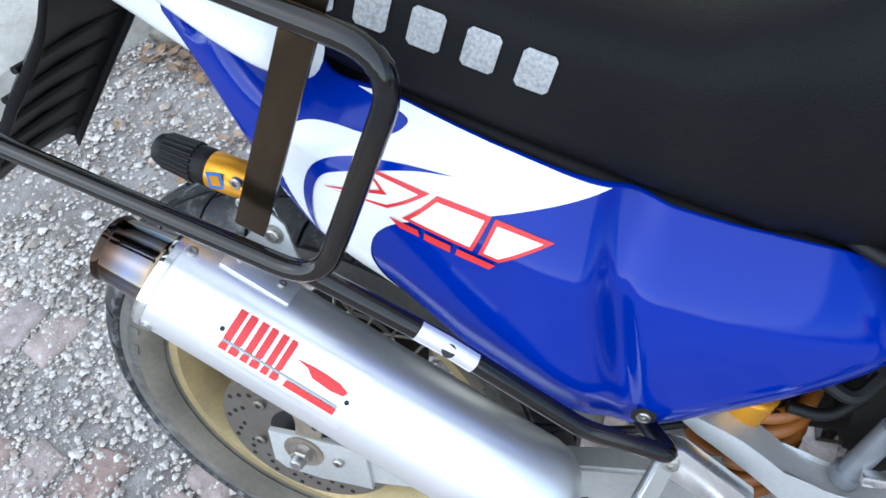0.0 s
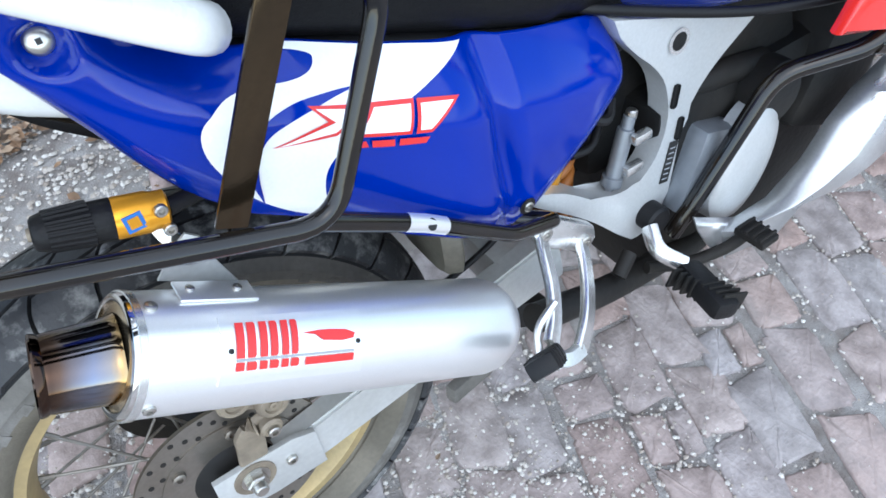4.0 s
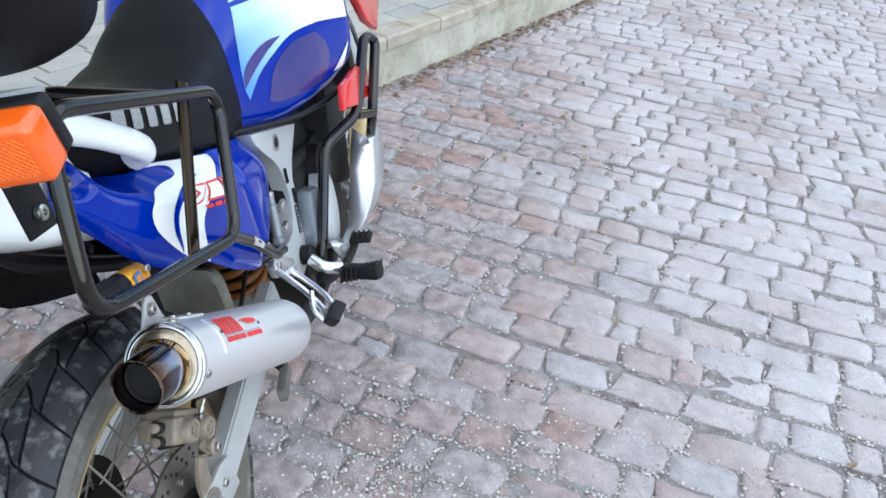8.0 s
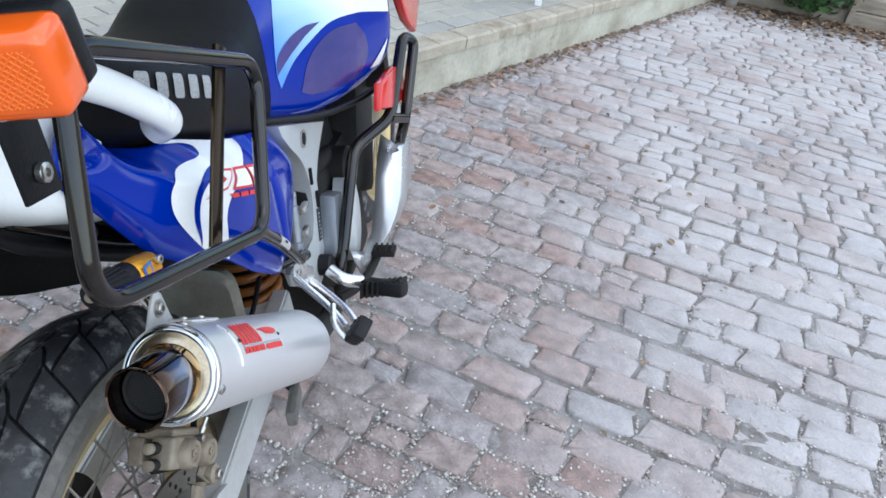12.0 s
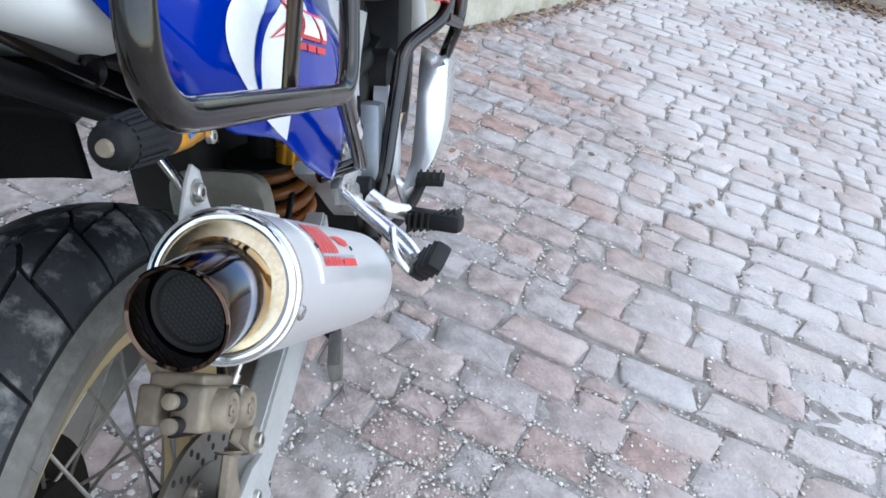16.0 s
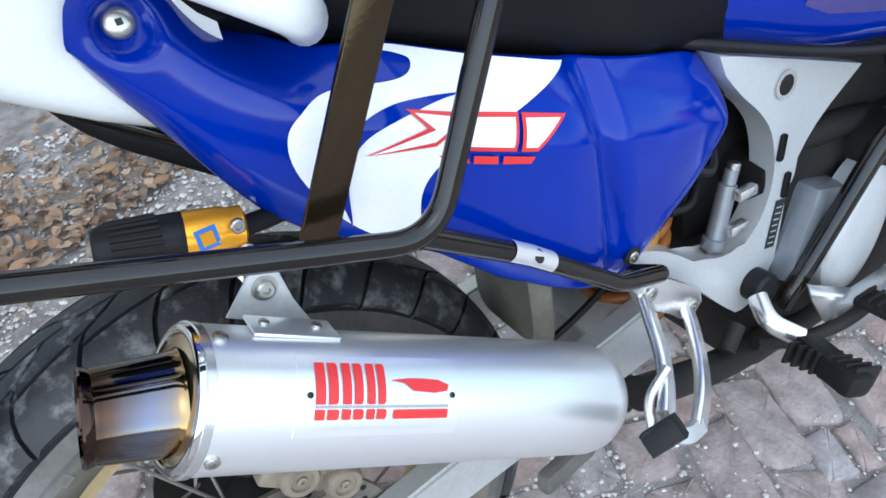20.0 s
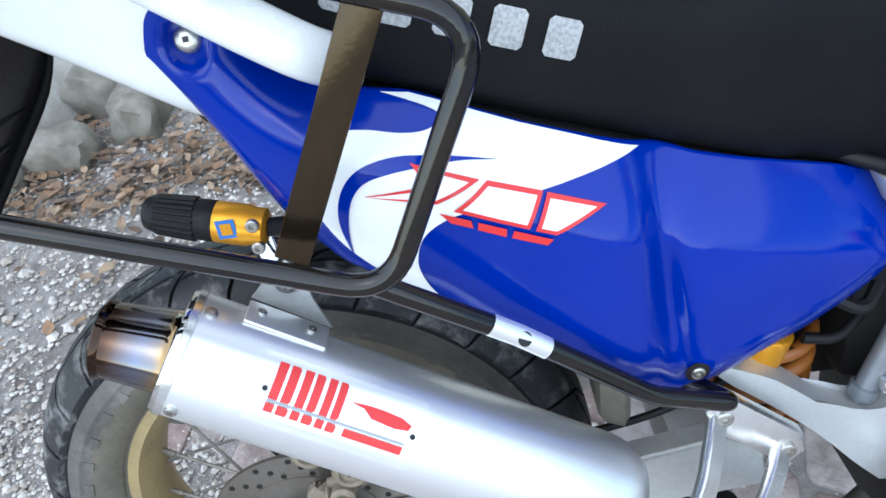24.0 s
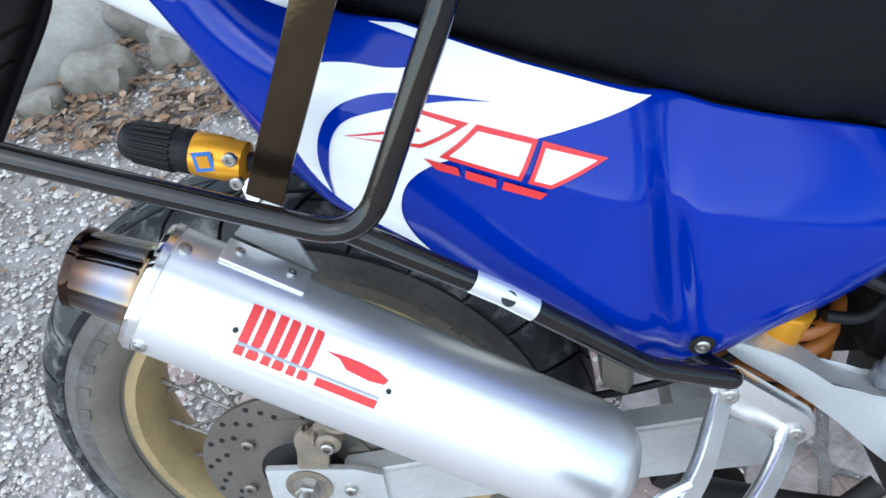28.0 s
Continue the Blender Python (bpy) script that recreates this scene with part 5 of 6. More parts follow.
# indicator on its bracket
ROTS = Euler((0, radians(-10), radians(8))).to_matrix()
SC = Vector((-0.220, -0.293, 0.733))
sig = part("indicator", bevel_box((0.034, 0.064, 0.050), SC, 0.008, ROTS, 3), AMBER, bike, "amber rear indicator lens")
part("indicator_housing", bevel_box((0.019, 0.062, 0.048), SC + ROTS @ Vector((0.026, 0, 0)), 0.007, ROTS, 3), PLASTIC, sig)
for i in range(-9, 10):
    for s in (1, -1):
        a0, a1 = i * 0.0048 - 0.016, i * 0.0048 + 0.016
        y0, y1 = max(-0.024, min(0.024, a0)), max(-0.024, min(0.024, a1))
        if y1 - y0 > 0.004:
            p0 = SC + ROTS @ Vector((-0.0170, y0, s * (y0 - a0 - 0.016)))
            p1 = SC + ROTS @ Vector((-0.0170, y1, s * (y1 - a0 - 0.016)))
            part("lens_rib", tube([p0, p1], 0.0006, 5), AMBER_RIB, sig)
part("indicator_stalk", tube([SC + Vector((0.03, 0.01, 0)), (-0.16, -0.24, 0.725), (-0.125, -0.17, 0.70)], 0.011, 12), PLASTIC, sig)
brk = part("indicator_bracket", prism([(-0.140, 0.606), (-0.098, 0.600), (-0.098, 0.66), (-0.112, 0.70), (-0.140, 0.70)], -0.204, -0.200, 0.001), PLASTIC, bike, "black steel plate bracket")
part("bracket_bolt", bolt((-0.117, -0.205, 0.623), -Y, 0.008, 0.006), STEEL, brk)

# frame: alloy side plate with its holes and lugs
FY0, FY1 = -0.122, -0.086
frame_outer = spline([(0.570, 0.380), (0.68, 0.340), (0.815, 0.290)], 3) + spline([(0.815, 0.290), (0.742, 0.240), (0.704, 0.185), (0.693, 0.110), (0.682, 0.048), (0.655, 0.014), (0.620, 0.016)], 3)
frame_inner = spline([(0.620, 0.016), (0.590, 0.046), (0.545, 0.096), (0.490, 0.146), (0.442, 0.184)], 3) + spline([(0.448, 0.198), (0.500, 0.172), (0.560, 0.124), (0.606, 0.112), (0.640, 0.128), (0.662, 0.158), (0.672, 0.205), (0.662, 0.256), (0.640, 0.290), (0.610, 0.320), (0.582, 0.352)], 3)
frame_part = part("frame", prism(frame_outer + frame_inner, FY0, FY1, 0.007), CAST, bike, "silver painted frame side plate")
part("frame_hole", turned([(0, 0.015), (0.003, 0.017), (0.003, 0.012), (-0.004, 0.012)], (0.676, FY0, 0.312), -Y, 28), POLISHED, frame_part)
# a dark disc and two ovals paint the shade inside hole and slots
part("hole_shade", turned([(0, 0.0125), (0.001, 0.0125)], (0.676, FY0 - 0.0012, 0.312), -Y, 28), DARK, frame_part, smooth=0)
for sx, sz in ((0.664, 0.232), (0.678, 0.176)):
    part("frame_slot_shade", bevel_box((0.010, 0.0012, 0.034), (sx + 0.016, FY0 - 0.0002, sz), 0.004, Euler((0, radians(8), 0)).to_matrix()), DARK, frame_part, "dark oval patch for the shade in a slot")
part("type_label", bevel_box((0.016, 0.001, 0.066), (0.681, FY0 - 0.0012, 0.125), 0.0, Euler((0, radians(12), 0)).to_matrix()), BLACK_PRINT, frame_part, "black type label with fine print")
for i in range(7):
    part("print_bar", bevel_box((0.010, 0.0006, 0.0015), (0.6805 + 0.0018 * i - 0.006, FY0 - 0.0020, 0.100 + 0.008 * i), 0.0, Euler((0, radians(12), 0)).to_matrix()), GREY_PRINT, frame_part, smooth=0)
part("pivot_cap", turned([(0, 0.022), (0.022, 0.022), (0.026, 0.018)], (0.648, FY0, 0.050), -Y, 28), PLASTIC, frame_part, "black rubber pivot cap")
cyl = part("brake_cylinder", tube([(0.592, -0.100, 0.104), (0.596, -0.100, 0.118), (0.597, -0.100, 0.119), (0.600, -0.100, 0.132), (0.601, -0.100, 0.133), (0.622, -0.098, 0.198), (0.623, -0.098, 0.199), (0.628, -0.098, 0.216)], 0.011, 18, radii=[0.007, 0.007, 0.0145, 0.0145, 0.0115, 0.0115, 0.0085, 0.0085]), ENGINE_GREY, bike, "silver rear brake master cylinder")
part("banjo_bolt", turned([(0, 0.008), (0.01, 0.008), (0.012, 0.006)], (0.629, -0.098, 0.212), Vector((0.2, 0, 1)), 12), STEEL, cyl)
part("cylinder_clip", bevel_box((0.03, 0.012, 0.014), (0.632, -0.116, 0.19), 0.003), POLISHED, cyl)
part("cylinder_clip", bevel_box((0.03, 0.012, 0.014), (0.620, -0.116, 0.145), 0.003), POLISHED, cyl)

# suspension
shock = part("shock_absorber", tube([(0.505, -0.03, 0.00), (0.525, -0.03, 0.33)], 0.026, 20), DARK, bike, "shock absorber with orange spring")
pts = []
for k in range(141):
    t = k / 140
    a = 2 * math.pi * 6 * t
    c = Vector((0.505, -0.03, 0.02)) + Vector((0.07, 0, 0.99)) * (0.155 * t)
    pts.append(c + Vector((math.cos(a), math.sin(a), 0)) * 0.052)
part("coil_spring", tube(pts, 0.0085, 10), SPRING, shock, "dusty orange coil spring")
part("spring_collar", turned([(-0.002, 0.024), (0.0, 0.027), (0.034, 0.027), (0.037, 0.023)], (0.497, -0.072, 0.168), Vector((0.25, -0.1, 0.96)), 28), YELLOW, shock, "gold anodised adjuster collar")
part("spring_seat", turned([(0, 0.058), (0.006, 0.058)], (0.507, -0.03, 0.172), Vector((0.07, 0, 0.99)), 36), DARK, shock)
part("grey_hose", tube(rounded([(0.535, -0.09, 0.195), (0.570, -0.09, 0.188), (0.600, -0.07, 0.200)], 0.02), 0.006, 10), PLASTIC, shock)
part("spring_hose", tube(rounded([(0.50, -0.05, 0.24), (0.55, -0.10, 0.25), (0.58, -0.11, 0.235), (0.60, -0.09, 0.25)], 0.03), 0.007, 8), PLASTIC, shock)
RA = Vector((0.9637, -0.09, -0.240)).normalized()
RO = Vector((-0.024, -0.138, 0.4465))
res = part("shock_reservoir", turned([(0.048, 0.0160), (0.051, 0.0172), (0.076, 0.0172), (0.080, 0.0158), (0.090, 0.0158), (0.092, 0.012)], RO, RA, 32), YELLOW, bike, "gold anodised shock reservoir clamp")
part("reservoir_cap", turned([(-0.008, 0.011), (-0.006, 0.0135), (0.0, 0.0155), (0.044, 0.0172), (0.050, 0.0172), (0.053, 0.015)], RO, RA, 32), PLASTIC, res, "black ribbed reservoir cap")
for k in range(20):
    a = 2 * math.pi * k / 20
    o = Vector((0, math.cos(a), 0)) + RA.cross(Y) * math.sin(a)
    part("cap_rib", tube([RO + RA * 0.002 + o * 0.0150, RO + RA * 0.034 + o * 0.0169], 0.0020, 6), PLASTIC, res)
part("reservoir_label", bevel_box((0.015, 0.001, 0.016), RO + RA * 0.063 + Vector((0, -0.0173, 0.004)), 0.0), LABEL_BLUE, res, "small blue label")
part("label_bar", bevel_box((0.009, 0.001, 0.010), RO + RA * 0.063 + Vector((0, -0.0177, 0.004)), 0.0), YELLOW, res)
for dz in (0.010, -0.010):
    part("clamp_screw", bolt(RO + RA * 0.085 + Vector((0, -0.0148, dz)), -Y, 0.0055, 0.005), STEEL, res)
part("reservoir_hose", tube(rounded([RO + RA * 0.090, RO + RA * 0.13 + Vector((0, 0.02, 0)), (0.25, -0.07, 0.40), (0.42, -0.04, 0.36)], 0.04), 0.008, 10), PLASTIC, res)
part("cap_button", turned([(0, 0.006), (0.003, 0.005)], RO - RA * 0.008, -RA, 16), DUSTY, res)
hug = part("wheel_guard", loft([(0.335, -0.025, 0.058, 0.10, 0.225, 5), (0.343, -0.025, 0.062, 0.09, 0.235, 5), (0.360, -0.025, 0.062, 0.08, 0.23, 5), (0.367, -0.025, 0.056, 0.09, 0.22, 5)], 28), OLIVE, bike, "dusty plastic chain guard ahead of the wheel")

# passenger peg hanger
hp = part("peg_hanger", prism([(0.420, 0.176), (0.430, 0.188), (0.447, 0.187), (0.515, 0.132), (0.518, 0.112), (0.505, 0.098), (0.484, 0.104), (0.462, 0.130), (0.430, 0.146)], -0.158, -0.140, 0.003), POLISHED, bike, "polished cast alloy passenger peg hanger")
part("hanger_arm", ribbon(rounded([(0.436, -0.146, 0.168), (0.424, -0.172, 0.150), (0.408, -0.206, 0.130), (0.386, -0.234, 0.116), (0.364, -0.254, 0.110)], 0.03), (0.55, 0.0, -0.8), 0.022, 0.011), POLISHED, hp)
part("hanger_arm", ribbon(rounded([(0.500, -0.146, 0.118), (0.486, -0.172, 0.108), (0.462, -0.206, 0.098), (0.432, -0.240, 0.090), (0.398, -0.264, 0.078)], 0.03), (0.55, 0.0, -0.8), 0.022, 0.011), POLISHED, hp)
part("hanger_cross", ribbon(rounded([(0.402, -0.262, 0.078), (0.375, -0.270, 0.086), (0.346, -0.264, 0.108)], 0.02), (0.2, 0.6, 0.8), 0.018, 0.013), SATIN, hp)
part("hanger_foot_loop", tube(rounded([(0.395, -0.225, 0.135), (0.360, -0.232, 0.118), (0.345, -0.258, 0.098), (0.362, -0.270, 0.085)], 0.02), 0.005, 10), POLISHED, hp)
for x, z in ((0.437, 0.168), (0.499, 0.117)):
    part("hanger_bolt", bolt((x, -0.158, z), -Y, 0.0088, 0.005), STEEL, hp)
peg_dir = Vector((0.56, 0.48, -0.67)).normalized()
peg_side = (Vector((1, 0, 0)) - peg_dir * peg_dir.x).normalized()
ROTP = Matrix((peg_side, peg_dir, peg_side.cross(peg_dir))).transposed()
PC = Vector((0.336, -0.280, 0.127))
part("passenger_peg", bevel_box((0.036, 0.066, 0.022), PC, 0.006, ROTP), PLASTIC, hp, "black rubber passenger footpeg")
for k in range(3):
    part("peg_groove", bevel_box((0.0372, 0.003, 0.0232), PC + ROTP @ Vector((0, -0.020 + 0.016 * k, 0)), 0.001, ROTP), DARK, hp)
part("peg_pivot", tube([(0.365, -0.258, 0.100), (0.345, -0.272, 0.118)], 0.010, 12), STEEL, hp)

# rider peg, brake pedal
peg = part("rider_peg", bevel_box((0.040, 0.095, 0.030), (0.634, -0.250, 0.006), 0.010, Euler((0, radians(20), radians(-12))).to_matrix()), PLASTIC, bike, "black rubber rider footpeg")
for k in range(8):
    part("peg_rib", bevel_box((0.0404, 0.004, 0.0304), (0.626 + 0.0023 * k, -0.213 - 0.0105 * k, 0.006), 0.001, Euler((0, radians(20), radians(-12))).to_matrix()), DARK, peg)
part("peg_bracket", tube(rounded([(0.630, -0.145, 0.050), (0.615, -0.175, 0.035), (0.640, -0.205, 0.015)], 0.02), 0.013, 10, flat=0.7), POLISHED, peg, "bright cast peg bracket")
part("peg_spring", tube([(0.59, -0.15, 0.03), (0.56, -0.16, 0.01)], 0.011, 10), DARK, peg)
ped = part("brake_pedal", tube(rounded([(0.615, -0.16, -0.01), (0.68, -0.18, -0.03), (0.74, -0.20, -0.02), (0.765, -0.215, 0.01)], 0.03), 0.009, 10), DARK, bike, "black brake pedal")
part("pedal_pad", bevel_box((0.035, 0.05, 0.012), (0.757, -0.228, 0.016), 0.003), DARK, ped)
for k in range(4):
    part("pad_tooth", bevel_box((0.034, 0.004, 0.006), (0.757, -0.210 - 0.012 * k, 0.024), 0.001), DARK, ped)

# engine block, clutch cover, sump guard
eng = part("engine", bevel_box((0.40, 0.24, 0.34), (0.86, 0, 0.04), 0.03), DARK, bike, "dark engine block")
part("cylinder", bevel_box((0.16, 0.2, 0.26), (0.84, 0, 0.28), 0.02, Euler((0, radians(-20), 0)).to_matrix()), DARK, eng)
part("front_cylinder", bevel_box((0.16, 0.27, 0.34), (1.05, -0.015, 0.20), 0.02, Euler((0, radians(25), 0)).to_matrix()), DARK, eng)
# dark blocks added so the gaps behind spring and frame stay dark
part("spring_backing", bevel_box((0.30, 0.09, 0.34), (0.55, 0.075, 0.20), 0.015), DARK, eng, "dark backing block added behind the spring")
part("frame_backing", bevel_box((0.13, 0.14, 0.26), (0.665, 0.02, 0.22), 0.02), DARK, eng, "dark backing block added behind the frame opening")
bm = turned([(0, 0.066), (0.030, 0.066), (0.042, 0.058), (0.047, 0.040), (0.048, 0.0)], (0, 0, 0), Vector((0, -1, 0)), 44)
bmesh.ops.scale(bm, vec=(1.05, 0.85, 1.45), verts=bm.verts)
bmesh.ops.transform(bm, matrix=Matrix.Translation((0.800, -0.128, 0.076)) @ Euler((0, radians(20), radians(6))).to_matrix().to_4x4(), verts=bm.verts)
part("clutch_cover", bm, CAST, eng, "silver oval clutch cover")
part("gear_cover", bevel_box((0.075, 0.05, 0.135), (0.735, -0.128, 0.095), 0.014, Euler((0, radians(18), 0)).to_matrix()), ENGINE_GREY, eng, "blue-grey engine side cover")
part("water_pump", turned([(0, 0.050), (0.03, 0.050), (0.04, 0.040)], (0.855, -0.118, 0.165), Vector((0, -1, 0)), 28), DARK, eng, "dark pump housing")
part("coolant_hose", tube(rounded([(0.72, -0.090, 0.205), (0.79, -0.108, 0.214), (0.87, -0.105, 0.195)], 0.03), 0.019, 14), DARK, eng)
part("exhaust_pipe", tube(rounded([(0.90, -0.095, 0.190), (0.895, -0.120, 0.100), (0.86, -0.118, -0.02), (0.78, -0.115, -0.09), (0.55, -0.15, -0.02), (0.40, -0.178, 0.058)], 0.06), 0.020, 16), DARK, eng, "dark exhaust header")
for k in range(5):
    part("wiring", tube(rounded([(0.76 + 0.03 * k, -0.06, 0.32), (0.78 + 0.03 * k, -0.085 - 0.006 * k, 0.27), (0.78 + 0.035 * k, -0.06, 0.20)], 0.03), 0.004, 8), PLASTIC, eng)
guard_bm = bmesh.new()
# rear face of the guard from its top ledge down: inner edge, outer edge
gs = [((1.067, -0.176, 0.155), (1.01, -0.227, 0.152)), ((0.988, -0.18, 0.131), (1.006, -0.235, 0.137)), ((0.936, -0.184, 0.102), (0.982, -0.2355, 0.088)), ((0.898, -0.183, 0.051), (0.948, -0.235, 0.054)), ((0.833, -0.182, 0.011), (0.884, -0.2315, 0.029)),
      ((0.768, -0.181, 0.01), (0.832, -0.2235, 0.013)), ((0.74, -0.184, 0.0), (0.77, -0.21, 0.008)), ((0.742, -0.187, -0.03), (0.757, -0.204, -0.018)), ((0.75, -0.189, -0.055), (0.742, -0.197, -0.047))]
rings = []
for a, b in gs:
    a, b = Vector(a), Vector(b)
    rings.append([guard_bm.verts.new(q) for q in (a, a.lerp(b, 0.5) + Vector((-0.004, -0.002, 0)), b + Vector((0.002, 0.005, 0)), b + Vector((0.012, 0, 0)), b + Vector((0.11, -0.004, -0.02)), b + Vector((0.17, 0.03, -0.03)))])
for a, b in zip(rings, rings[1:]):
    for k in range(5):
        guard_bm.faces.new((a[k], b[k], b[k + 1], a[k + 1]))
# the tongue that reaches back towards the peg
tip = [guard_bm.verts.new(q) for q in ((0.678, -0.181, 0.063), (0.690, -0.183, 0.030), (0.712, -0.186, -0.010))]
guard_bm.faces.new((rings[5][0], rings[6][0], tip[1], tip[0]))
guard_bm.faces.new((rings[6][0], rings[7][0], tip[2], tip[1]))
guard_bm.faces.new((rings[7][0], rings[8][0], tip[2]))
bmesh.ops.recalc_face_normals(guard_bm, faces=guard_bm.faces)
sump = part("sump_guard", guard_bm, GUARD, bike, "polished aluminium sump guard", smooth=40)
sol = sump.modifiers.new("thickness", 'SOLIDIFY')
sol.thickness = 0.004
bar = part("crash_bar", tube(rounded([(0.672, -0.150, 0.015), (0.700, -0.160, 0.066), (0.796, -0.182, 0.238), (0.900, -0.243, 0.262), (1.060, -0.255, 0.390), (1.105, -0.272, 0.366), (0.985, -0.257, 0.224), (1.060, -0.222, 0.135)], 0.032), 0.0125, 14), BLACK, bike, "black tubular engine crash bar")
part("cross_piece", tube([(0.895, -0.242, 0.263), (0.985, -0.257, 0.226)], 0.0115, 12), BLACK, bar)

# front fairing flank and front wheel
fair = part("fairing", prism([(1.10, 0.415), (1.03, 0.500), (0.985, 0.560), (0.90, 0.625), (0.86, 0.70), (0.92, 0.80), (1.16, 0.80), (1.34, 0.62), (1.30, 0.42), (1.20, 0.36)], -0.262, -0.242, 0.006), RED_PAINT, bike, "red front fairing flank with white print")
part("white_print", prism([(0.93, 0.70), (1.03, 0.580), (1.08, 0.53), (1.20, 0.60), (1.06, 0.78)], -0.2645, -0.2622), WHITE, fair)
part("shroud", prism([(0.83, 0.362), (0.95, 0.350), (1.06, 0.335), (1.05, 0.25), (0.90, 0.285), (0.80, 0.315)], -0.250, -0.232, 0.006), RED_PAINT, fair, "red lower shroud")
rad = part("radiator", bevel_box((0.05, 0.40, 0.28), (1.12, 0, 0.40), 0.01), DARK, bike, "dark radiator with hoses")
for k in range(4):
    part("hose", tube(rounded([(0.98, -0.17 - 0.01 * k, 0.34), (1.02, -0.19, 0.45 + 0.02 * k), (1.03, -0.17, 0.62)], 0.04), 0.006, 8), PLASTIC, rad)
front = part("front_wheel", turned([(-0.05, 0.03), (-0.045, 0.05), (0.045, 0.05), (0.05, 0.03)], (1.565, 0, 0.02), Y, 32), DUSTY, bike, "front wheel with gold rim")
fp = []
for k in range(17):
    a = -math.pi * 0.5 + math.pi * k / 16
    fp.append((0.046 * math.sin(a), 0.275 + 0.07 * math.cos(a) ** 0.7))
part("tyre", turned(fp + [(0.0, 0.265)], (1.565, 0, 0.02), Y, 72, closed=True), RUBBER, front)
part("rim", turned([(-0.036, 0.262), (-0.036, 0.280), (-0.032, 0.280), (-0.015, 0.258), (0.015, 0.258), (0.032, 0.280), (0.036, 0.280), (0.036, 0.262), (0.012, 0.25), (-0.012, 0.25)], (1.565, 0, 0.02), Y, 72, closed=True), GOLD, front)
for i in range(36):
    a = 2 * math.pi * i / 36
    s = 1 if i % 2 else -1
    c = 0.4 * (1 if (i // 2) % 2 else -1)
    part("spoke", tube([(1.565 + 0.048 * math.cos(a + c), s * 0.04, 0.02 + 0.048 * math.sin(a + c)), (1.565 + 0.252 * math.cos(a), 0, 0.02 + 0.252 * math.sin(a))], 0.002, 6), STEEL, front)
for s in (-1, 1):
    part("fork_leg", tube([(1.565, s * 0.1, 0.02), (1.34, s * 0.1, 0.55), (1.25, s * 0.1, 0.78)], 0.025, 16), CAST, bike)
stand = part("side_stand", tube([(0.66, 0.16, -0.02), (0.70, 0.30, -0.262)], 0.013, 12), BLACK, bike, "black side stand")
part("stand_foot", bevel_box((0.06, 0.06, 0.012), (0.705, 0.305, -0.262), 0.003, Euler((radians(12.7), 0, 0)).to_matrix()), BLACK, stand)
link = part("linkage_cover", bevel_box((0.10, 0.03, 0.05), (0.44, -0.075, -0.05), 0.01, Euler((0, radians(30), 0)).to_matrix()), DARK, bike, "dark suspension link under the swingarm")

# top case on its carrier
case = tagged(new("top_case"), "black plastic top case mounted on the rear carrier", "top case")
case.matrix_world = bike.matrix_world @ pose(-0.050, 0, 0.880, 0, 16, 0)
cs = [(-0.23, 0, 0.14, -0.13, 0.10, 4), (-0.215, 0, 0.20, -0.145, 0.13, 4), (-0.15, 0, 0.235, -0.15, 0.155, 4), (0.0, 0, 0.245, -0.15, 0.165, 4), (0.13, 0, 0.235, -0.145, 0.155, 4), (0.19, 0, 0.21, -0.135, 0.13, 4), (0.215, 0, 0.16, -0.11, 0.10, 4), (0.222, 0, 0.10, -0.07, 0.05, 3)]
part("case_body", loft(cs, 48), CASE, case, "grained black plastic shell", smooth=60)
for z in (-0.075, -0.060, -0.045, -0.02, 0.012):
    part("ridge", tube(rounded([(-0.20, -0.205, z), (-0.15, -0.243, z), (0.0, -0.2515, z), (0.13, -0.242, z), (0.185, -0.215, z), (0.212, -0.15, z), (0.222, 0, z)], 0.05), 0.0024, 8), CASE, case)
part("reflector", bevel_box((0.012, 0.3, 0.05), (-0.226, -0.02, 0.045), 0.004), RED_PAINT, case, "red reflector strip")
part("carrier_plate", bevel_box((0.36, 0.22, 0.012), (0.02, 0, -0.165), 0.004), CAST, case, "silver carrier plate")

# ---- leaves, bush, grass ----
def leaf_into(bm, p, size, n, up, rng):
    a = rng.uniform(0, 2 * math.pi)
    t = Vector((math.cos(a), math.sin(a), rng.uniform(-0.3, 0.3))).normalized()
    b = up.cross(t).normalized()
    w = size * rng.uniform(0.36, 0.62)
    lift = up * size * rng.uniform(0.05, 0.3)
    v = [bm.verts.new(q) for q in (p - t * size, p - t * size * 0.3 + b * w + lift * 0.6, p + t * size * 0.4 + b * w * 0.8 + lift, p + t * size, p + t * size * 0.4 - b * w * 0.8 + lift * 0.7, p - t * size * 0.3 - b * w + lift * 0.4, p + lift * 0.2)]
    for i in range(6):
        bm.faces.new((v[i], v[(i + 1) % 6], v[6]))

def scatter_leaves(name, spots, label, rng, material=LEAF):
    bm = bmesh.new()
    for x, y, z, s in spots:
        leaf_into(bm, Vector((x, y, z)), s, None, Vector((rng.uniform(-0.3, 0.3), rng.uniform(-0.3, 0.3), 1)).normalized(), rng)
    return tagged(part(name, bm, material, smooth=0), label, "leaves", kind="stuff")

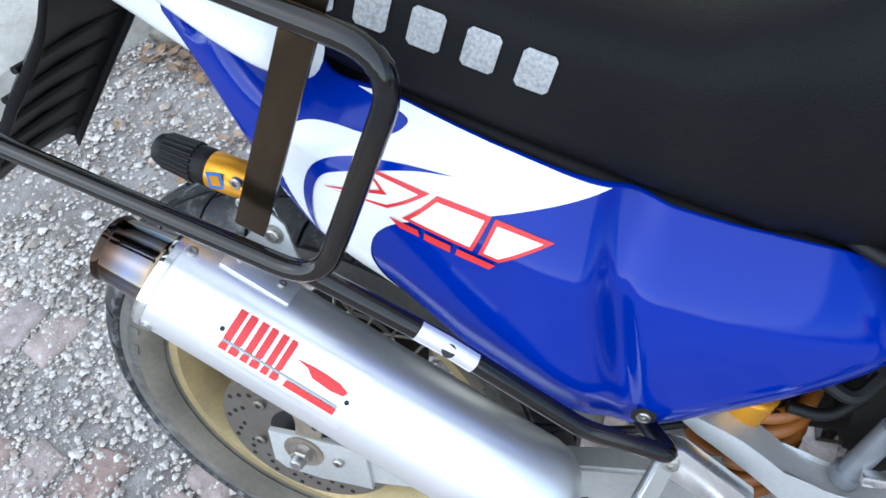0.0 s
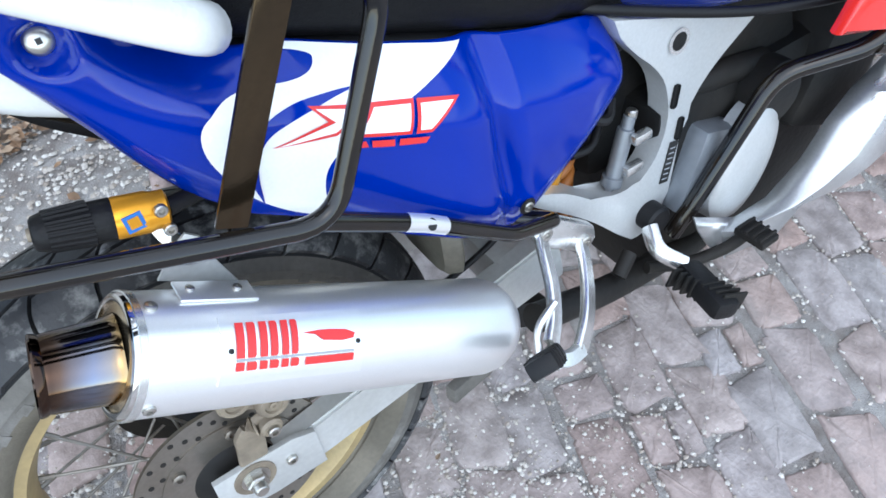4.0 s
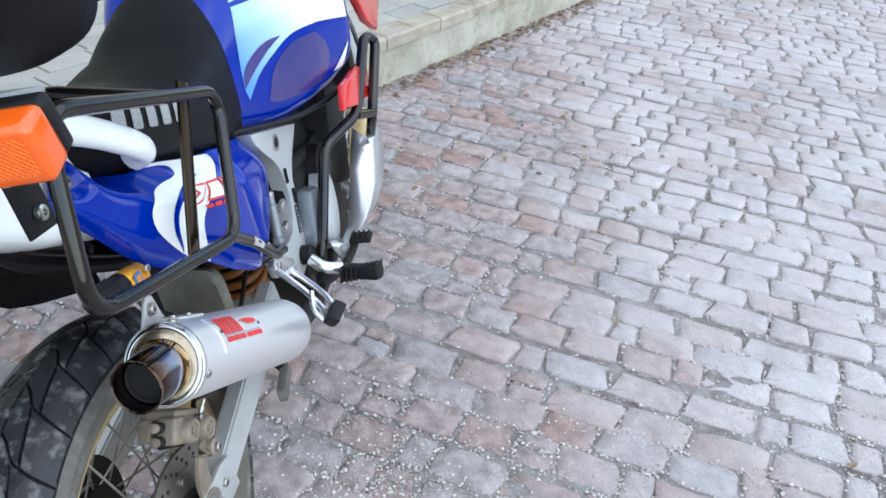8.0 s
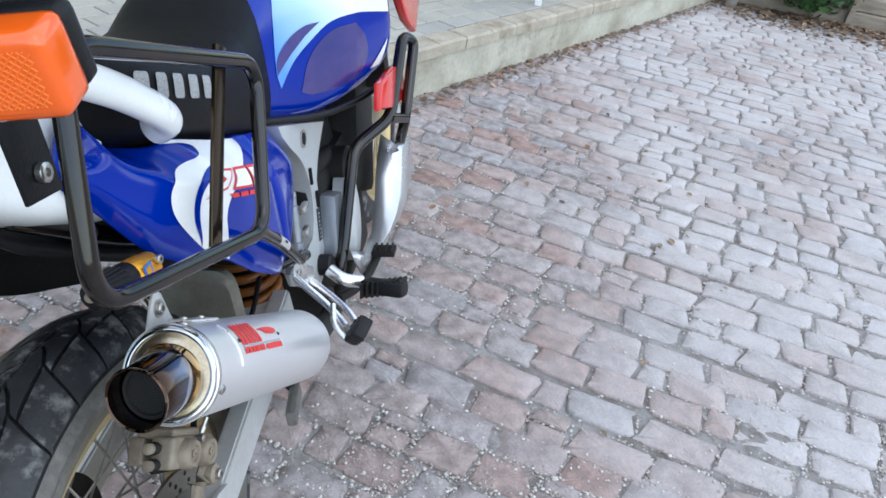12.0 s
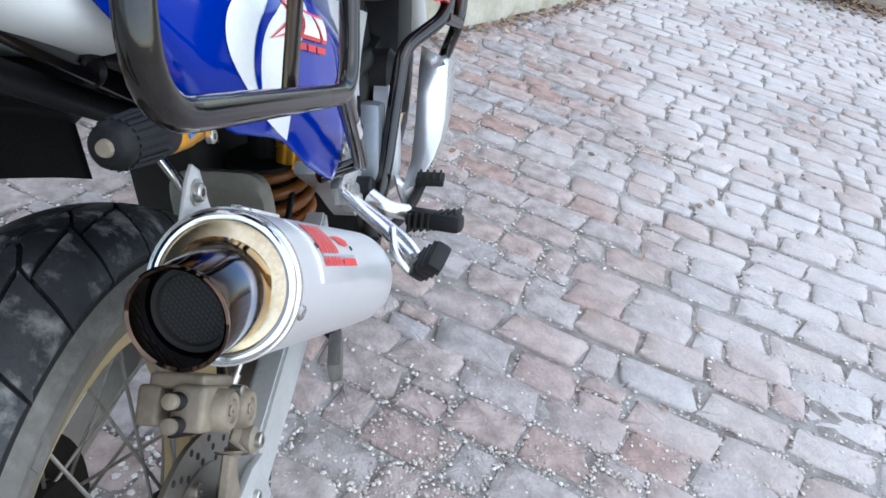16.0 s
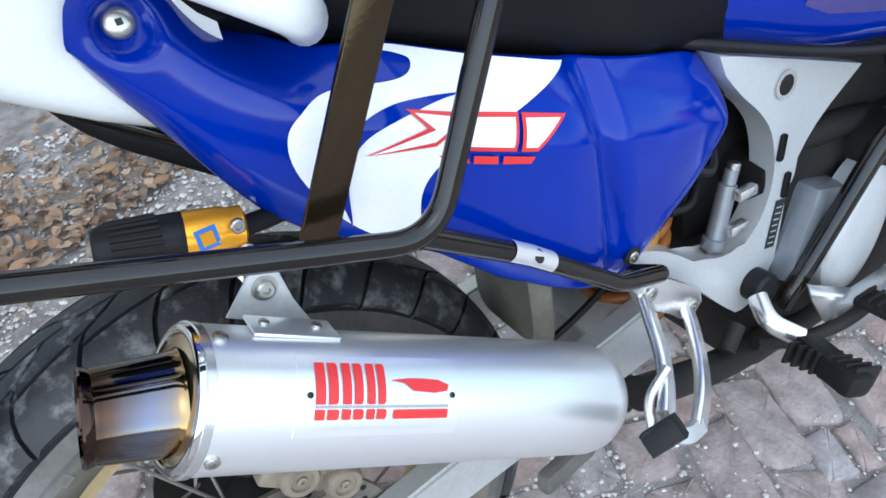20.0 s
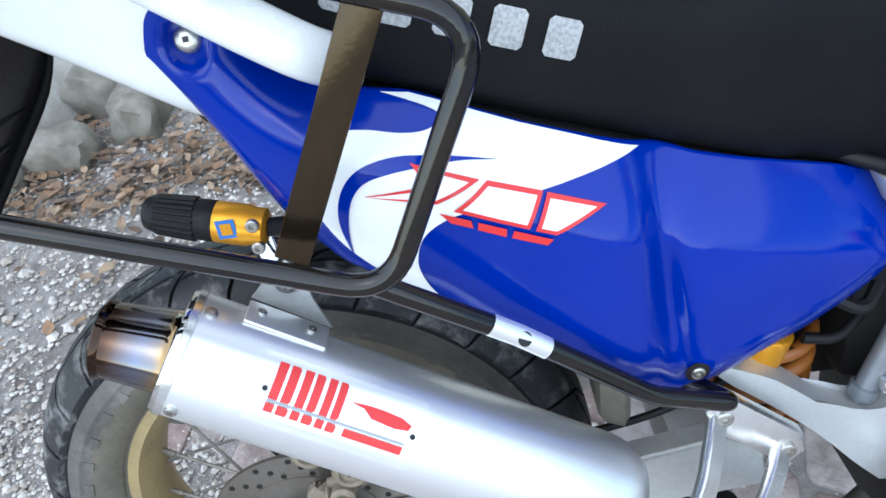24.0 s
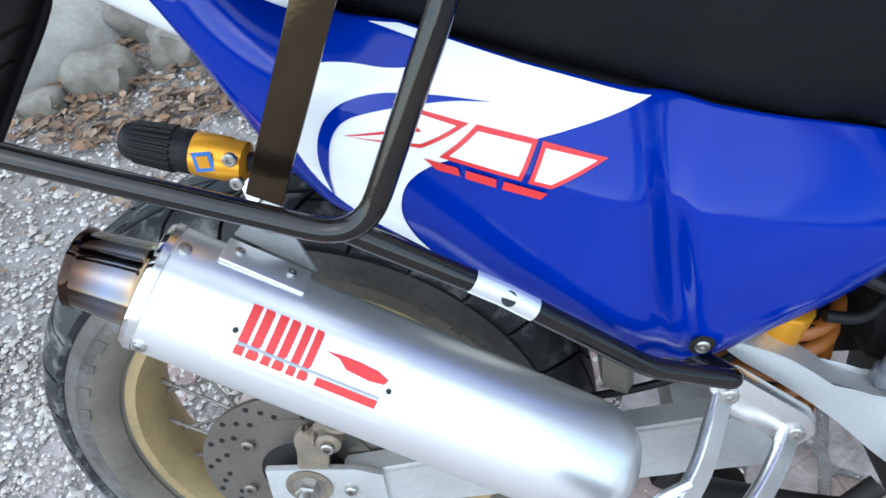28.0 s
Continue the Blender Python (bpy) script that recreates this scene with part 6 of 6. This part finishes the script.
rng = random.Random(11)
spots = []
for _ in range(3400):
    u = rng.random() ** 0.8
    p = Vector(TA).lerp(Vector(TB), u)
    d = abs(rng.gauss(0, 0.24))
    spots.append((p.x - 0.05 - d, p.y + rng.uniform(-0.1, 0.1), 0.008 + rng.random() * 0.02 * max(0, 1 - d * 2), rng.uniform(0.015, 0.035)))
for _ in range(620):
    u = rng.uniform(0.0, 4.0)
    p = terr(u, -abs(rng.gauss(0.02, 0.05)), 0)
    spots.append((p.x, p.y, 0.008, rng.uniform(0.008, 0.022)))
for _ in range(420):
    spots.append((rng.uniform(1.4, 5.8), rng.uniform(-3.8, 0.2), 0.006, 0.004 + 0.016 * rng.random() ** 2.4))
spots = [s for s in spots if (Vector((s[0], s[1], 0)) - TBASE).dot(TNOR) < 0]
scatter_leaves("leaf_litter", spots, "dry brown leaves drifted along the border", rng)
spots = []
for _ in range(2600):
    x = rng.uniform(-1.15, 0.75)
    y = (1.04 + abs(rng.gauss(0, 0.24)) if rng.random() < 0.94 else rng.uniform(0.6, 1.04))
    spots.append((x, y + 0.12 * noise.noise(Vector((x * 3, 0, 0))), 0.004 + rng.random() * 0.022, 0.006 + 0.022 * rng.random() ** 1.6))
scatter_leaves("leaf_litter", spots, "dry brown leaves heaped before the kerb stones", rng)
for x, y, s, c in ((0.747, -0.798, 0.016, 0), (1.32, -0.82, 0.013, 0), (1.045, -0.925, 0.016, 0), (0.279, -0.115, 0.008, 0), (1.75, -1.1, 0.02, 0), (0.6, -1.45, 0.015, 0), (0.45, -0.75, 0.008, 0)):
    bm = bmesh.new()
    leaf_into(bm, Vector((x, y, 0.010)), s, None, Vector((0.1, 0.1, 1)).normalized(), rng)
    tagged(part("fallen_leaf", bm, LEAF, smooth=0), "single dry yellow brown leaf on the pavers", "leaf", group="leaves on the pavers")

bush = tagged(new("bush"), "dark green leafy shrub overhanging the sleepers", "shrub")
bush.matrix_world = Matrix.Translation((6.0, -2.72, 0.2))
bm = bmesh.new()
for k in range(9):
    a = rng.uniform(0, 6.28)
    tube([(0.04 * math.cos(a), 0.04 * math.sin(a), -0.05), (0.2 * math.cos(a), 0.25 * math.sin(a), 0.2), (0.32 * math.cos(a), 0.4 * math.sin(a), 0.3)], 0.012, 6, bm=bm, radii=[0.014, 0.010, 0.004])
part("stem", bm, WOOD, bush)
bm = bmesh.new()
for _ in range(2600):
    d = Vector((rng.gauss(0, 1), rng.gauss(0, 1), rng.gauss(0, 1))).normalized() * rng.uniform(0.6, 1.0)
    k = 1 + 0.35 * noise.noise(d * 2.2)
    p = Vector((d.x * 0.44, d.y * 0.46, d.z * 0.36 + 0.20)) * k
    n = (d + Vector((rng.gauss(0, 0.5), rng.gauss(0, 0.5), rng.gauss(0, 0.4)))).normalized()
    leaf_into(bm, p, rng.uniform(0.022, 0.045), None, n, rng)
part("crown", bm, GREEN, bush, "dense dark green leaves", smooth=0)

bm = bmesh.new()
for _ in range(9000):
    x, y = rng.uniform(6.2, 9.5), rng.uniform(-7.5, -1.6)
    if x < 6.15 + (y + 2.0) * 0.09:
        continue
    h = rng.uniform(0.05, 0.16)
    a = rng.uniform(0, 6.28)
    b = Vector((math.cos(a), math.sin(a), 0)) * 0.006
    p = Vector((x, y, 0.195))
    l = Vector((rng.gauss(0, 0.03), rng.gauss(0, 0.03), h))
    v = [bm.verts.new(p - b), bm.verts.new(p + b), bm.verts.new(p + l)]
    bm.faces.new(v)
tagged(part("grass", bm, GRASS, smooth=0), "dry yellow green grass in the bed", "grass", kind="stuff")

# ---- pavers and pebbles ----
E1 = Vector((math.cos(radians(-106)), math.sin(radians(-106)), 0))
E2 = Vector((-E1.y, E1.x, 0))
def paver_mesh(seed, bm=None, m=None, sx=1.0, sy=1.0, fine=True):
    """One worn block, unit outline scaled; the top domed and chipped."""
    r = random.Random(seed)
    own = bm is None
    bm = bm or bmesh.new()
    n = 36 if fine else 16
    ring0, ring1, ring2 = [], [], []
    sk, tp, bow = r.uniform(-0.14, 0.14), r.uniform(-0.16, 0.16), r.uniform(-0.08, 0.08)
    e = r.uniform(0.20, 0.32)
    notch = r.uniform(0, 2 * math.pi) if r.random() < 0.55 else None      # a corner or side knocked off
    depth = r.uniform(0.08, 0.20)
    for k in range(n):
        a = 2 * math.pi * (k + 0.5) / n
        c, s = math.cos(a), math.sin(a)
        x, y = math.copysign(abs(c) ** e, c) * 0.5, math.copysign(abs(s) ** e, s) * 0.5
        x, y = x + sk * y + tp * x * y, y + tp * 0.5 * x * y + bow * (x * x - 0.12)
        j = 1 + r.uniform(-0.045, 0.03) + 0.10 * noise.noise(Vector((c * 1.6 + seed * 0.37, s * 1.6, seed * 0.11))) + 0.05 * noise.noise(Vector((c * 5 + seed * 0.7, s * 5, 2)))
        if notch is not None:
            j -= depth * max(0.0, 1 - abs(math.remainder(a - notch, 2 * math.pi)) / 0.45)
        x, y = x * j * sx, y * j * sy
        ring0.append((x, y, -0.03))
        ring1.append((x, y, -0.003 + r.uniform(-0.002, 0.001)))
        f = 1 - 0.008 / max(sx, 0.05), 1 - 0.008 / max(sy, 0.05)
        ring2.append((x * f[0], y * f[1], 0.0015 + r.uniform(-0.0015, 0.001)))
    cen = (r.uniform(-0.1, 0.1) * sx, r.uniform(-0.1, 0.1) * sy, 0.002 + r.uniform(-0.001, 0.001))
    put = (lambda q: bm.verts.new(m @ Vector(q))) if m is not None else (lambda q: bm.verts.new(q))
    R = [[put(q) for q in ring] for ring in (ring0, ring1, ring2)]
    inner = [(x * 0.55, y * 0.55, 0.002 + r.uniform(-0.0012, 0.0012)) for x, y, z in ring2]
    R.append([put(q) for q in inner])
    c = put(cen)
    for a, b in zip(R, R[1:]):
        for k in range(n):
            bm.faces.new((a[k], a[(k + 1) % n], b[(k + 1) % n], b[k]))
    for k in range(n):
        bm.faces.new((R[-1][k], R[-1][(k + 1) % n], c))
    return bm

pavement = tagged(new("pavement"), "worn pink and grey stone pavers with gravel in the joints", "pavement", kind="structure")
SIZES = [(0.146, 0.099), (0.160, 0.102), (0.172, 0.101), (0.134, 0.100), (0.186, 0.103), (0.112, 0.097), (0.074, 0.096), (0.092, 0.060)]
VARIANTS = 4
shared = []
for i in range(len(SIZES) * VARIANTS):
    a, b = SIZES[i // VARIANTS]
    bm = paver_mesh(100 + i, sx=a, sy=b)
    bmesh.ops.recalc_face_normals(bm, faces=bm.faces)
    me = bpy.data.meshes.new("paver")
    bm.to_mesh(me)
    bm.free()
    me.shade_smooth()
    me.set_sharp_from_angle(angle=radians(50))
    me.materials.append(PAVER)
    shared.append(me)
far_bm = bmesh.new()
rng = random.Random(21)
COURSE = 0.108
O = Vector((0.83, -0.79, 0))
near_spots, far_spots = [], []
j = -75
while j < 75:
    u = -9.0 + rng.uniform(0, 0.2)
    wob = 0.01 * math.sin(j * 1.7)
    while u < 9.0:
        k = rng.choice((0, 1, 1, 2, 2, 3, 3, 4, 5, 6, 7))
        L = SIZES[k][0] + rng.uniform(0.003, 0.014)
        c = O + E1 * (u + L / 2) + E2 * (j * COURSE + wob + 0.02 * noise.noise(Vector((u * 0.7, j * 0.2, 0))) + rng.gauss(0, 0.003))
        u += L
        if not (-2.9 + 0.5 * noise.noise(c * 1.3) < c.x < 7.0 and -6.0 + 0.4 * noise.noise(c * 1.1) < c.y < 3.2):
            continue
        if (c - TBASE).dot(TNOR) > 0.03:
            continue
        if c.x > 5.95 + 0.09 * (c.y + 2.05):
            continue
        if c.y > 0.62 + 0.15 * noise.noise(c * 2) and c.x < 0.6:
            continue
        if c.x < -0.55 and c.y > 0.22 + 0.2 * noise.noise(c * 3):
            continue
        if c.x < -0.28 + 0.08 * noise.noise(c * 4) and c.y > -0.6 and rng.random() < 0.45:
            continue
        ang = math.atan2(E1.y, E1.x) + rng.gauss(0, 0.030)
        m = Matrix.Translation((c.x, c.y, rng.uniform(-0.0035, 0.0025))) @ Euler((rng.gauss(0, 0.018), rng.gauss(0, 0.014), ang)).to_matrix().to_4x4()
        spots_ = near_spots if 0.15 < c.x < 1.75 and -1.75 < c.y < 0.15 else far_spots
        if k == 7:
            # a course of two broken halves
            spots_.append((7, m @ Matrix.Translation((0, -0.026, 0))))
            m = m @ Matrix.Translation((rng.uniform(-0.01, 0.01), 0.030, 0)) @ Matrix.Diagonal((0.95, 0.72, 1, 1))
        spots_.append((k, m))
    j += 1
for k, m in near_spots:
    ob = new("paver", shared[k * VARIANTS + rng.randrange(VARIANTS)])
    ob.matrix_world = m
    ob.parent = pavement
for i, (k, m) in enumerate(far_spots):
    paver_mesh(500 + i, far_bm, m, SIZES[k][0], SIZES[k][1], fine=False)
fp_ = part("paver_field", far_bm, PAVER_FAR, pavement, smooth=50)
fp_["kind"] = "stuff"

def pebbles(name, spots, label):
    verts, faces = [], []
    r = random.Random(5)
    for x, y, z, s in spots:
        b = len(verts)
        a0 = r.uniform(0, 6.28)
        q = [(0, 0, s * 0.7)] + [(s * r.uniform(0.7, 1.2) * math.cos(a0 + k * 1.2566), s * r.uniform(0.7, 1.2) * math.sin(a0 + k * 1.2566), s * r.uniform(-0.1, 0.35)) for k in range(5)] + [(0, 0, -s * 0.4)]
        verts += [(x + p[0], y + p[1], z + p[2]) for p in q]
        for k in range(5):
            faces.append((b, b + 1 + k, b + 1 + (k + 1) % 5))
            faces.append((b + 6, b + 1 + (k + 1) % 5, b + 1 + k))
    me = bpy.data.meshes.new(name)
    me.from_pydata(verts, [], faces)
    me.materials.append(PEBBLE)
    return tagged(new(name, me), label, "gravel", kind="stuff")

rng = random.Random(8)
spots = []
for k, m in near_spots + far_spots:
    c = m.translation
    if not (-1.0 < c.x < 4.6 and -3.4 < c.y < 0.75):
        continue
    dens = 0.55 + 1.1 * noise.noise(Vector((c.x * 1.9, c.y * 1.9, 0.3))) + 0.5 * math.exp(-((c.x - 0.45) ** 2 + (c.y + 0.35) ** 2) / 0.3)
    for _ in range(max(6, int((58 if c.x < 2.2 and c.y > -1.9 else 26) * dens))):
        a, b = SIZES[k]
        e = rng.random()
        q = (rng.uniform(-0.5, 0.5) * a, rng.choice((-0.5, 0.5)) * (b + 0.006)) if e < 0.6 else (rng.choice((-0.5, 0.5)) * (a + 0.006), rng.uniform(-0.5, 0.5) * b)
        p = m @ Vector((q[0] + rng.gauss(0, 0.005), q[1] + rng.gauss(0, 0.005), 0))
        spots.append((p.x, p.y, -0.001 + rng.random() * 0.003, 0.0014 + 0.0042 * rng.random() ** 2.2))
for _ in range(52000):
    x, y = rng.uniform(-1.3, 4.0), rng.uniform(-3.0, 0.75)
    dens = -0.08 + 1.1 * noise.noise(Vector((x * 2.1, y * 2.1, 0))) + 0.5 * math.exp(-((x - 0.45) ** 2 + (y + 0.35) ** 2) / 0.3)
    if rng.random() < dens:
        spots.append((x, y, rng.random() * 0.003, 0.0012 + 0.0042 * rng.random() ** 3))
for _ in range(3000):
    x, y = rng.gauss(0.36, 0.17), rng.gauss(-0.36, 0.17)
    spots.append((x, y, rng.random() * 0.002, 0.0011 + 0.0048 * rng.random() ** 3))
spots = [q for q in spots if (Vector((q[0], q[1], 0)) - TBASE).dot(TNOR) < 0]
pebbles("gravel", spots, "small white gravel in the paver joints")
spots = []
for _ in range(30000):
    x, y = rng.uniform(-2.0, 0.4), rng.uniform(0.05, 1.5)
    if x > -0.5 and y < 0.5 and rng.random() < 0.45:
        continue
    spots.append((x, y, -0.005 + rng.random() * 0.005, 0.0016 + 0.0085 * rng.random() ** 3.2))
for _ in range(13000):
    x, y = rng.uniform(-1.3, -0.22), rng.uniform(-0.7, 0.4)
    spots.append((x, y, -0.004 + rng.random() * 0.006, 0.0018 + 0.008 * rng.random() ** 3))
spots.append((-0.758, 0.311, 0.004, 0.021))
for _ in range(50):
    spots.append((rng.uniform(-1.2, -0.4), rng.uniform(0.05, 0.9), 0.0, rng.uniform(0.01, 0.02)))
pebbles("gravel", spots, "loose white gravel behind the motorcycle")
